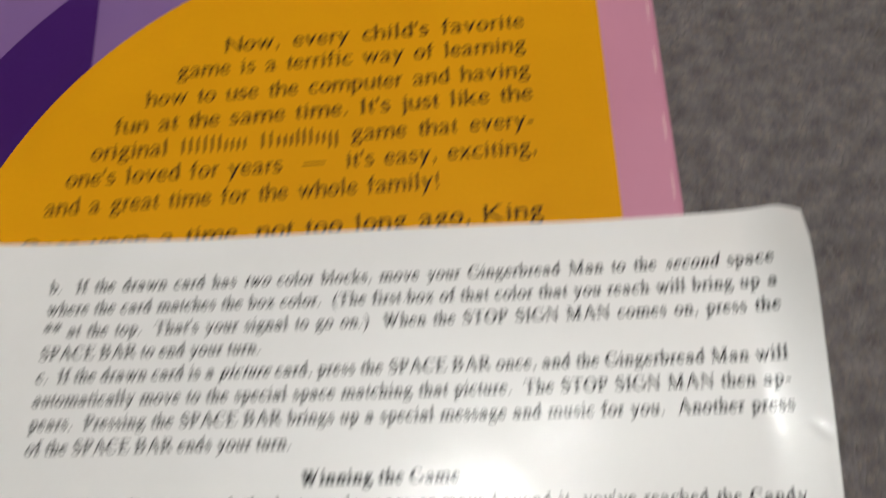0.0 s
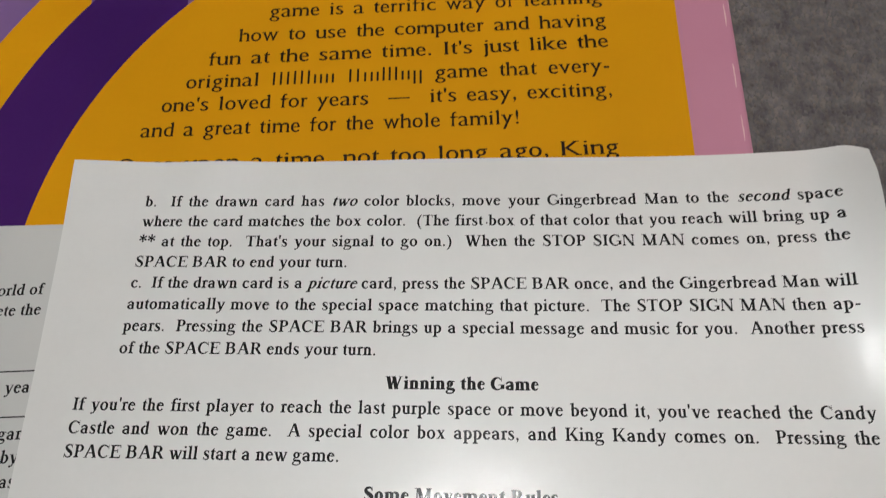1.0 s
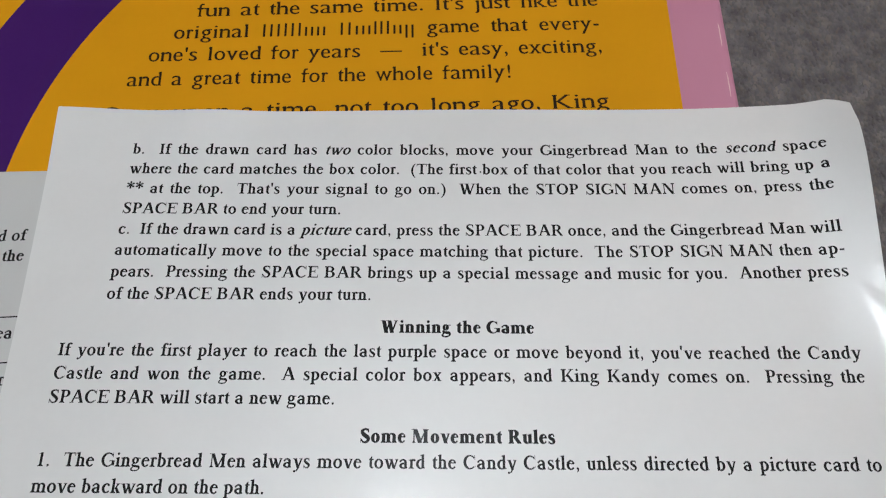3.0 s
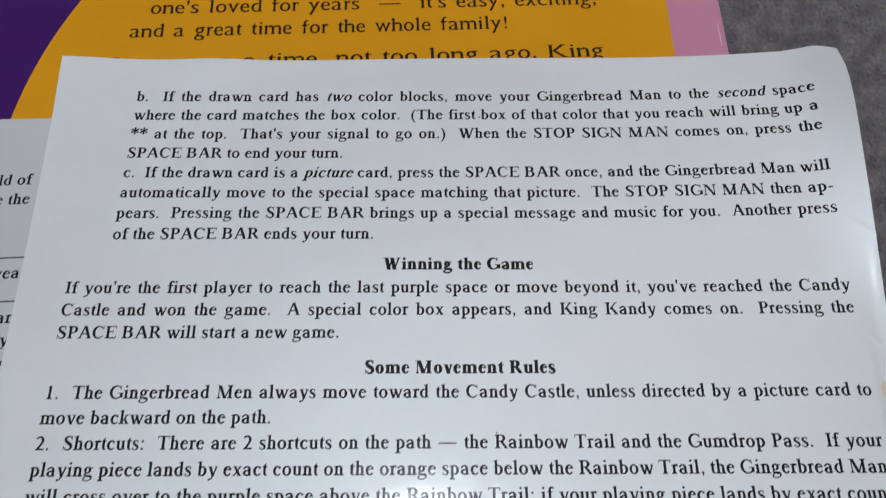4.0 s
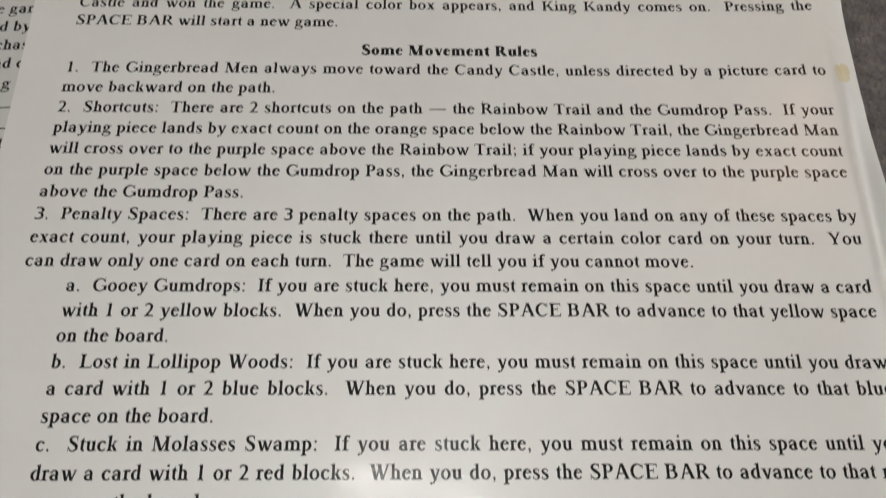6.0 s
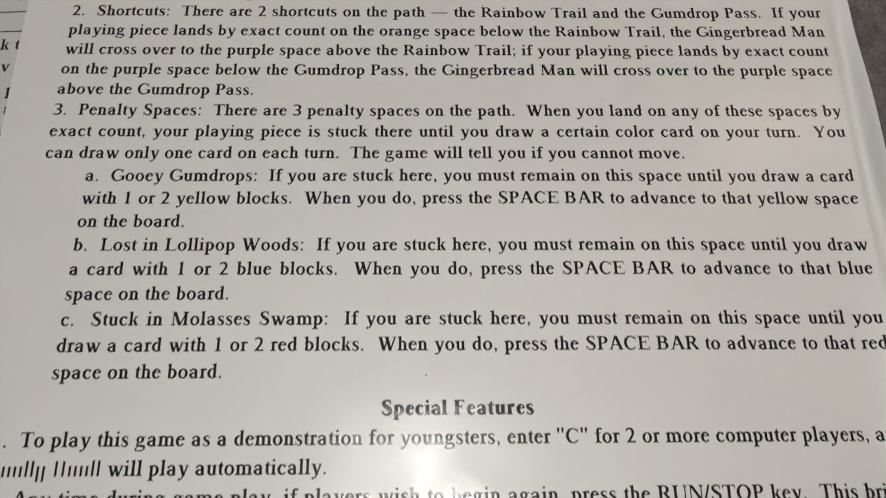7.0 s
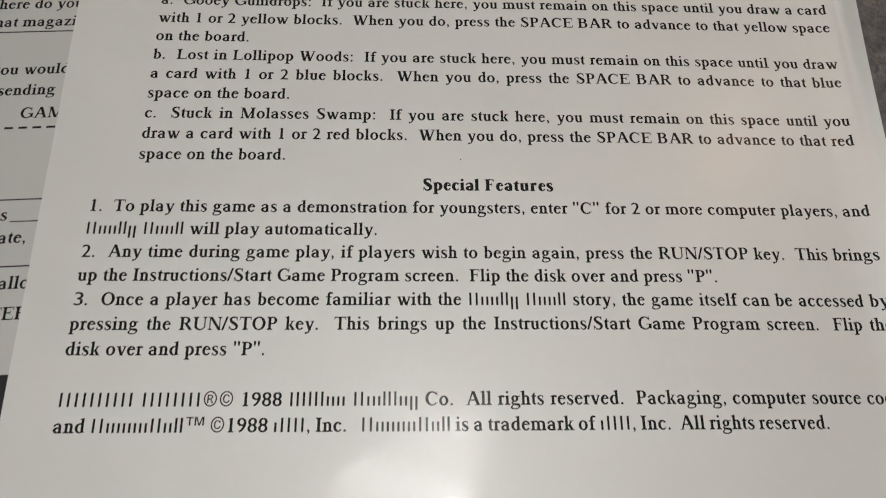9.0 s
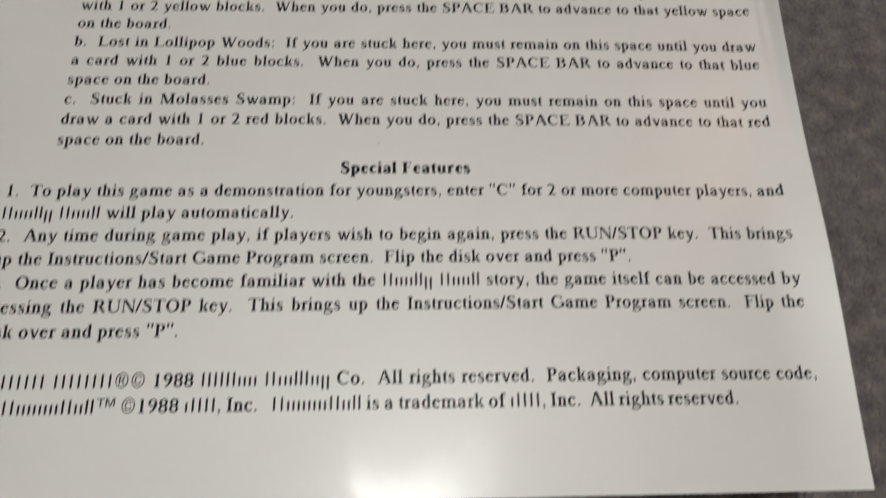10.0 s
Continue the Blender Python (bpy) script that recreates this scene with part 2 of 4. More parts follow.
# ---- letters with stems, bowls and bracketed serifs, drawn in ems ----
class Pen:
    """Collects the strokes of one letter as convex pieces."""

    def __init__(self, style):
        s = STYLES[style]
        self.v, self.f, self.bold = [], [], style == "bold"
        self.stem, self.hair, self.k, self.t = s["stem"], s["thin"], s["serif"], s["slab"]
        self.x, self.cap, self.asc, self.desc = s["x"], s["cap"], s["asc"], s["desc"]

    def poly(self, *points):
        a = sum(points[i][0] * points[(i + 1) % len(points)][1] - points[(i + 1) % len(points)][0] * points[i][1] for i in range(len(points)))
        self.f.append(tuple(range(len(self.v), len(self.v) + len(points))))
        self.v += list(points) if a > 0 else list(points[::-1])

    def rect(self, x0, y0, x1, y1):
        self.poly((x0, y0), (x1, y0), (x1, y1), (x0, y1))

    def slant(self, x0, y0, x1, y1, w):
        """A stroke whose ends are cut level, w wide across."""
        self.poly((x0, y0), (x0 + w, y0), (x1 + w, y1), (x1, y1))

    def dot(self, x, y, r):
        self.poly(*[(x + r * math.cos(i * math.pi / 5), y + r * math.sin(i * math.pi / 5)) for i in range(10)])

    def foot(self, x0, x1, y=0.0, up=1, left=1.0, right=1.0):
        """A slab with brackets under (up=1) or over (up=-1) a stem from x0 to x1."""
        a, b, t = x0 - self.k * left, x1 + self.k * right, self.t
        self.poly((a, y), (b, y), (b, y + up * 0.7 * t), (x1, y + up * 1.9 * t), (x0, y + up * 1.9 * t), (a, y + up * 0.7 * t))

    def flag(self, x0, y):
        """The slanted start of a small letter's stem."""
        w = self.stem
        self.poly((x0 - 0.95 * self.k, y - 0.058), (x0, y - 0.085), (x0 + w, y - 0.06), (x0 + w, y + 0.008), (x0 + 0.8 * w, y + 0.008), (x0 - 0.95 * self.k, y - 0.032))

    def upright(self, x0, y0, y1):
        self.rect(x0, y0, x0 + self.stem, y1)

    def bowl(self, x0, x1, y0, y1, a0, a1, left, right, hair=None, n=None):
        """Part of a ring between two ovals: left, right and hair are its thickness there."""
        h = hair or self.hair
        cx, cy, rx, ry = (x0 + x1) / 2, (y0 + y1) / 2, (x1 - x0) / 2, (y1 - y0) / 2
        ix, jx, jy = (x0 + left + x1 - right) / 2, (x1 - right - x0 - left) / 2, ry - h
        n = n or max(6, int(abs(a1 - a0) / 14))
        edge = []
        for i in range(n + 1):
            a = math.radians(a0 + (a1 - a0) * i / n)
            c, s = math.cos(a), math.sin(a)
            edge.append(((cx + rx * c, cy + ry * s), (ix + jx * c, cy + jy * s)))
        for (p, q), (r, u) in zip(edge, edge[1:]):
            self.poly(p, r, u, q)

    def ribbon(self, knots, sx=1.0, sy=1.0, sw=1.0):
        """A smooth stroke through (x, y, width) knots."""
        q = [knots[0], *knots, knots[-1]]
        line = []
        for i in range(1, len(q) - 2):
            for j in range(4):
                t = j / 4
                line.append([0.5 * (2 * b + (c - a) * t + (2 * a - 5 * b + 4 * c - d) * t * t + (3 * b - a - 3 * c + d) * t ** 3)
                             for a, b, c, d in zip(q[i - 1], q[i], q[i + 1], q[i + 2])])
        line.append(list(knots[-1]))
        line = [(x * sx, y * sy, 0.5 * w * sw) for x, y, w in line]
        edge = []
        for i, (x, y, w) in enumerate(line):
            a, b = line[max(i - 1, 0)], line[min(i + 1, len(line) - 1)]
            d = max(math.hypot(b[0] - a[0], b[1] - a[1]), 1e-6)
            nx, ny = (a[1] - b[1]) / d * w, (b[0] - a[0]) / d * w
            edge.append(((x + nx, y + ny), (x - nx, y - ny)))
        for (a, b), (c, d) in zip(edge, edge[1:]):
            self.poly(a, b, d, c)

    def arch(self, x0, x1, foot=True):
        """From the stem that ends at x0 up and over into a stem that ends at x1."""
        w = self.stem
        self.bowl(x0 - 0.10, x1, self.x - 0.30, self.x + 0.012, 0, 150, 0.06, w, 1.15 * self.hair)
        self.rect(x1 - w, 0, x1, self.x - 0.143)
        if foot:
            self.foot(x1 - w, x1)


CURVE_S = ((0.31, 0.345, 0.028), (0.275, 0.42, 0.05), (0.185, 0.436, 0.058), (0.098, 0.385, 0.085), (0.115, 0.30, 0.105), (0.20, 0.232, 0.118),
           (0.285, 0.165, 0.112), (0.30, 0.085, 0.088), (0.235, 0.017, 0.06), (0.13, 0.023, 0.05), (0.06, 0.12, 0.028))


def small_letter(p, ch):
    w, h, x, a, k = p.stem, p.hair, p.x, p.asc, p.k
    wide = 0.03 if p.bold else 0.0
    if ch in "il":
        x0 = 0.139 - w / 2
        p.upright(x0, 0.02, (x if ch == "i" else a) - 0.03)
        p.foot(x0, x0 + w)
        p.flag(x0, x if ch == "i" else a)
        if ch == "i":
            p.dot(0.135, 0.618, 0.062 if not p.bold else 0.08)
    elif ch in "hnmrbkp":
        x0 = 0.075
        p.upright(x0, -0.20 if ch == "p" else 0.02, (x if ch in "nmrp" else a) - 0.03)
        p.flag(x0, x if ch in "nmrp" else a)
        if ch != "b":
            p.foot(x0, x0 + w, p.desc if ch == "p" else 0.0)
        if ch in "hn":
            p.arch(x0 + w, 0.43 + 2 * wide)
        elif ch == "m":
            p.arch(x0 + w, 0.453 + wide)
            p.arch(0.453 + wide, 0.71 + 2 * wide)
        elif ch == "r":
            p.bowl(x0 + w - 0.08, 0.40 + wide, x - 0.28, x + 0.012, 75, 150, 0.05, 0.05, 1.35 * h)
            p.dot(0.285 + wide, x - 0.052, 0.056 + wide)
        elif ch in "bp":
            p.bowl(0.02, 0.468 + 2 * wide, -0.012, x + 0.012, -152, 152, 0.08, 1.06 * w, h)
            if ch == "b":
                p.poly((x0, 0.05), (x0, 0.0), (x0 + 0.03, -0.005), (x0 + w, 0.05))
        else:
            p.slant(x0 + w, 0.20, 0.33, x - 0.02, h * 1.2)
            p.slant(0.375 - w * 0.3, 0.02, 0.19, 0.265, w * 1.15)
            p.rect(0.27, x - 0.6 * p.t, 0.485, x)
            p.rect(0.30, 0, 0.505, 0.7 * p.t)
    elif ch == "u":
        x0, x1 = 0.07, 0.43 + 2 * wide
        p.upright(x0, 0.14, x - 0.03)
        p.flag(x0, x)
        p.bowl(x0, x1 - w + 0.10, -0.012, 0.30, 180, 330, w, 0.06, 1.2 * h)
        p.upright(x1 - w, 0.03, x - 0.03)
        p.flag(x1 - w, x)
        p.poly((x1 - w, 0.0), (x1 + 0.06, 0.03), (x1 + 0.06, 0.055), (x1, 0.07), (x1 - w, 0.07))
    elif ch in "dq":
        x1 = 0.425 + 2 * wide
        p.bowl(0.028, x1 + 0.055, -0.012, x + 0.012, 28, 332, 1.06 * w, 0.08, h)
        p.upright(x1 - w, -0.20 if ch == "q" else 0.03, (x if ch == "q" else a) - 0.03)
        if ch == "d":
            p.flag(x1 - w, a)
            p.poly((x1 - w, 0.0), (x1 + 0.065, 0.03), (x1 + 0.065, 0.055), (x1, 0.07), (x1 - w, 0.07))
        else:
            p.foot(x1 - w, x1, p.desc)
            p.poly((x1 - w, x - 0.06), (x1, x - 0.06), (x1, x + 0.01), (x1 - 0.03, x + 0.01))
    elif ch == "o":
        p.bowl(0.029, 0.470, -0.014, x + 0.012, 0, 360, w * 1.02, w * 1.02, h, 26)
    elif ch == "c":
        p.bowl(0.026, 0.45, -0.014, x + 0.012, 52, 325, 1.05 * w, 0.075, 1.1 * h)
        p.dot(0.345, x - 0.078, 0.058)
    elif ch == "e":
        p.bowl(0.026, 0.432, -0.014, x + 0.012, 14, 328, 1.05 * w, 0.095, 1.1 * h)
        p.rect(0.08, 0.262, 0.415, 0.262 + 0.85 * h)
    elif ch == "a":
        x0 = 0.285
        p.bowl(0.055, x0 + w, 0.12, x + 0.012, 0, 142, 0.09, w, 1.15 * h)
        p.dot(0.095, x - 0.108, 0.052)
        p.rect(x0, 0.08, x0 + w, x - 0.16)
        p.bowl(0.035, x0 + w + 0.05, -0.012, 0.285, 58, 318, 1.02 * w, 0.06, 1.15 * h)
        p.poly((x0, 0.09), (x0 + 0.035, 0.01), (x0 + w, 0.0), (0.442, 0.035), (0.442, 0.062), (x0 + w, 0.09))
    elif ch == "s":
        p.ribbon(CURVE_S, x / 0.452, x / 0.452, w / 0.115)
        p.rect(0.292, x - 0.135, 0.318, x)
        p.rect(0.045, 0.0, 0.071, 0.14)
    elif ch == "g":
        p.bowl(0.055, 0.395, 0.138, x + 0.012, 0, 360, 0.92 * w, 0.92 * w, h, 22)
        p.rect(0.34, x - 0.075, 0.475, x - 0.02)
        p.ribbon(((0.17, 0.165, 0.05), (0.095, 0.115, 0.06), (0.12, 0.058, 0.08), (0.25, 0.034, 0.10), (0.385, 0.014, 0.11), (0.44, -0.05, 0.085), (0.39, -0.145, 0.055),
                  (0.25, -0.187, 0.052), (0.10, -0.17, 0.06), (0.058, -0.11, 0.075), (0.105, -0.035, 0.05), (0.17, 0.02, 0.04)), 1.0, 1.0, w / 0.115)
    elif ch == "f":
        x0 = 0.103
        p.upright(x0, 0.02, 0.53)
        p.foot(x0, x0 + w, right=1.3)
        p.bowl(x0, 0.405, 0.37, a + 0.003, 60, 180, w, 0.08, 1.2 * h)
        p.dot(0.325, a - 0.062, 0.052)
        p.rect(0.02, x - 0.8 * h, 0.309, x)
    elif ch == "j":
        x0 = 0.10
        p.upright(x0, -0.07, x - 0.03)
        p.flag(x0, x)
        p.bowl(-0.12, x0 + w, p.desc, 0.06, 250, 360, 0.06, w, h)
        p.dot(-0.04, p.desc + 0.05, 0.05)
        p.dot(0.15, 0.618, 0.062)
    elif ch in "vy":
        p.slant(0.262 - 0.35 * w, -0.012, 0.062, x - 0.02, w * 1.08)
        p.slant(0.262 - 0.2 * w, -0.012, 0.392, x - 0.02, h * 1.15)
        p.rect(0.012, x - 0.75 * p.t, 0.222, x)
        p.rect(0.325, x - 0.75 * p.t, 0.488, x)
        if ch == "y":
            p.slant(0.145, p.desc + 0.05, 0.262 - 0.2 * w, 0.0, h * 1.2)
            p.dot(0.105, p.desc + 0.058, 0.058)
    elif ch == "w":
        for b in (0.055, 0.29):
            p.slant(b + 0.195 - 0.35 * w, -0.012, b, x - 0.02, w * 1.05)
        p.slant(0.25 - 0.2 * w, -0.012, 0.352, x - 0.04, h * 1.15)
        p.slant(0.485 - 0.2 * w, -0.012, 0.615, x - 0.02, h * 1.15)
        for b in ((0.012, 0.205), (0.25, 0.43), (0.55, 0.71)):
            p.rect(b[0], x - 0.75 * p.t, b[1], x)
    elif ch == "x":
        p.slant(0.34 - 0.3 * w, 0.02, 0.075, x - 0.02, w * 1.15)
        p.slant(0.075, 0.02, 0.365, x - 0.02, h * 1.2)
        for b in ((0.015, 0.0, 0.18), (0.265, 0.0, 0.49)):
            p.rect(b[0], 0, b[2], 0.7 * p.t)
        for b in ((0.025, 0.0, 0.23), (0.295, 0.0, 0.465)):
            p.rect(b[0], x - 0.7 * p.t, b[2], x)
    elif ch == "z":
        p.rect(0.03, 0, 0.42, h)
        p.rect(0.05, x - h, 0.41, x)
        p.slant(0.04, h * 0.5, 0.40 - w * 1.1, x - h * 0.5, w * 1.1)
        p.rect(0.045, x - 0.13, 0.08, x)
        p.rect(0.395, 0, 0.43, 0.13)
    else:
        return False
    return True


def capital(p, ch):
    w, h, c, k = 1.08 * p.stem, p.hair, p.cap, p.k
    wide = 0.05 if p.bold else 0.0

    def column(x0, low=True, high=True, width=None):
        q = width or w
        p.rect(x0, 0.0, x0 + q, c)
        if low:
            p.foot(x0, x0 + q)
        if high:
            p.foot(x0, x0 + q, c, -1)

    def beak(x1, y, way, size=0.12):
        """The serif at the end of an arm: it hangs (way=-1) or stands (way=1) at x1."""
        p.poly((x1 - 0.8 * h, y), (x1, y), (x1 + 0.012, y + way * size), (x1 - 0.016, y + way * size))

    x0 = 0.102
    if ch in "EFL":
        column(x0)
        end = {"E": 0.575, "F": 0.525, "L": 0.575}[ch]
        if ch in "EF":
            p.rect(0.05, c - 0.85 * h, end, c)
            beak(end, c, -1, 0.155)
            mid = 0.335
            p.rect(x0, mid, 0.43, mid + 0.85 * h)
            p.rect(0.405, mid - 0.075, 0.435, mid + 0.85 * h + 0.075)
        if ch in "EL":
            p.rect(0.05, 0, end, 0.85 * h)
            beak(end + 0.01, 0, 1, 0.17)
    elif ch in "DPBR":
        column(x0)
        if ch == "D":
            p.bowl(-0.15, 0.685, 0, c, -82, 82, 0.1, 1.1 * w, 0.85 * h, 18)
            for y in (0, c - 0.85 * h):
                p.rect(0.05, y, 0.33, y + 0.85 * h)
        else:
            low = {"P": 0.29, "B": 0.335, "R": 0.31}[ch]
            right = {"P": 0.535, "B": 0.555, "R": 0.555}[ch] + wide * 0.5
            p.bowl(0.13, right, low, c, -90, 90, 0.1, 1.05 * w, 0.85 * h, 14)
            p.rect(x0, low, 0.34, low + 0.85 * h)
            p.rect(0.05, c - 0.85 * h, 0.34, c)
            if ch == "B":
                p.bowl(0.11, 0.60 + wide * 0.5, 0, low + 0.85 * h, -90, 90, 0.1, 1.08 * w, 0.85 * h, 14)
                p.rect(0.05, 0, 0.36, 0.85 * h)
            if ch == "R":
                p.slant(0.555 - 0.25 * w, 0.0, 0.27, low + 0.03, 1.15 * w)
                p.rect(0.51, 0, 0.665, 0.7 * p.t)
    elif ch in "HIN":
        if ch == "I":
            column(0.1665 - w / 2 + wide * 0.5)
        elif ch == "H":
            column(x0)
            column(0.62 - w + wide)
            p.rect(x0, 0.32, 0.62, 0.32 + 0.85 * h)
        else:
            p.rect(0.108, 0.0, 0.108 + 0.8 * h, c)
            p.foot(0.108, 0.108 + 0.8 * h)
            p.rect(0.585, 0.0, 0.585 + 0.8 * h, c)
            p.foot(0.585, 0.585 + 0.8 * h, c, -1)
            p.slant(0.615 - w * 0.55, -0.012, 0.085, c, w * 1.15)
            p.rect(0.012, c - 0.7 * p.t, 0.14, c)
    elif ch == "M":
        p.rect(0.115, 0.0, 0.115 + 0.8 * h, c)
        p.foot(0.115, 0.115 + 0.8 * h)
        column(0.77 - w + wide)
        p.slant(0.435 - 0.45 * w, 0.0, 0.10, c, w * 1.15)
        p.slant(0.435 - 0.2 * w, 0.0, 0.70, c, h * 1.1)
        p.rect(0.015, c - 0.7 * p.t, 0.16, c)
    elif ch in "AV":
        top = c + 0.012
        flip = (lambda y: y) if ch == "A" else (lambda y: c - y)
        p.slant(0.535 if ch == "A" else 0.10, flip(0.02), 0.345 - 0.45 * w, flip(top), w * 1.15)
        p.slant(0.09 if ch == "A" else 0.565, flip(0.02), 0.345 - 0.25 * w, flip(top), h * 1.15)
        y0, y1 = sorted((flip(0.0), flip(0.7 * p.t)))
        p.rect(0.012, y0, 0.225 if ch == "A" else 0.29, y1)
        p.rect(0.45 if ch == "A" else 0.50, y0, 0.708, y1)
        if ch == "A":
            p.rect(0.17, 0.215, 0.55, 0.215 + 0.85 * h)
    elif ch == "W":
        for b in (0.075, 0.375):
            p.slant(b + 0.235 - 0.45 * w, -0.012, b, c - 0.02, w * 1.12)
        p.slant(0.31 - 0.25 * w, -0.012, 0.455, c - 0.05, h * 1.15)
        p.slant(0.61 - 0.25 * w, -0.012, 0.80, c - 0.02, h * 1.15)
        for b in ((0.012, 0.265), (0.31, 0.565), (0.72, 0.935)):
            p.rect(b[0], c - 0.7 * p.t, b[1], c)
    elif ch == "T":
        column(0.3055 - w / 2, high=False)
        p.rect(0.03, c - 0.85 * h, 0.58, c)
        beak(0.588, c, -1, 0.165)
        p.poly((0.023, c), (0.023 + 0.8 * h, c), (0.038, c - 0.165), (0.012, c - 0.165))
    elif ch == "U":
        p.rect(x0, 0.2, x0 + w, c)
        p.foot(x0, x0 + w, c, -1)
        p.bowl(x0, 0.635, -0.014, 0.42, 180, 360, w, 0.85 * h, h, 16)
        p.rect(0.635 - 0.85 * h, 0.2, 0.635, c)
        p.foot(0.635 - 0.85 * h, 0.635, c, -1)
    elif ch in "KXY":
        if ch == "K":
            column(x0)
            p.slant(x0 + w, 0.27, 0.53, c - 0.02, h * 1.3)
            p.slant(0.565 - 0.2 * w, 0.02, 0.27, 0.375, 1.2 * w)
            p.rect(0.43, 0, 0.722, 0.7 * p.t)
            p.rect(0.43, c - 0.7 * p.t, 0.675, c)
        elif ch == "X":
            p.slant(0.53, 0.02, 0.10, c - 0.02, 1.2 * w)
            p.slant(0.09, 0.02, 0.555, c - 0.02, h * 1.2)
            for b in ((0.012, 0, 0.25), (0.42, 0, 0.71), (0.03, c, 0.30), (0.47, c, 0.69)):
                p.rect(b[0], b[1] and c - 0.7 * p.t, b[2], b[1] or 0.7 * p.t)
        else:
            p.rect(0.36 - w / 2, 0, 0.36 + w / 2, 0.3)
            p.foot(0.36 - w / 2, 0.36 + w / 2)
            p.slant(0.30, 0.28, 0.09, c - 0.02, 1.1 * w)
            p.slant(0.37, 0.28, 0.575, c - 0.02, h * 1.2)
            p.rect(0.022, c - 0.7 * p.t, 0.29, c)
            p.rect(0.49, c - 0.7 * p.t, 0.70, c)
    elif ch in "CGOQ":
        if ch in "OQ":
            p.bowl(0.034, 0.688, -0.014, c + 0.014, 0, 360, 1.08 * w, 1.08 * w, h, 28)
        else:
            p.bowl(0.03, 0.66 if ch == "C" else 0.69, -0.014, c + 0.014, 38, 318, 1.08 * w, 0.09, h, 22)
            p.poly((0.585, c - 0.215), (0.615, c - 0.215), (0.60, c + 0.014), (0.575, c + 0.014))
            if ch == "G":
                p.rect(0.56, 0.06, 0.56 + w, 0.27)
                p.rect(0.44, 0.30 - 0.9 * p.t, 0.715, 0.30)
                p.poly((0.56, 0.27), (0.56 + w, 0.27), (0.56 + w + 0.03, 0.30), (0.53, 0.30))
            else:
                p.poly((0.60, 0.10), (0.633, 0.145), (0.61, 0.16), (0.56, 0.10))
    elif ch == "S":
        p.ribbon(CURVE_S, 1.48, c / 0.45, 1.2 * w / 0.124)
        p.rect(0.435, c - 0.20, 0.465, c + 0.012)
        p.rect(0.062, -0.012, 0.092, 0.21)
    elif ch == "J":
        p.rect(0.21, 0.12, 0.21 + w, c)
        p.foot(0.21, 0.21 + w, c, -1)
        p.bowl(0.0, 0.21 + w, -0.014, 0.28, 235, 360, 0.05, w, h)
        p.dot(0.06, 0.045, 0.055)
    elif ch == "1":
        column(0.25 - w / 2 + 0.01, high=False, width=0.95 * w)
        p.poly((0.115, 0.575), (0.25, 0.60), (0.255 + w / 2, 0.676), (0.225 + w / 2, 0.676), (0.115, 0.60))
    else:
        return False
    return True


def drawn(ch, style):
    """A letter drawn with the pen, or None where the built-in font's own outline serves."""
    p = Pen(style)
    if (small_letter if ch.islower() else capital)(p, ch):
        return np.array(p.v, float), p.f
    return None


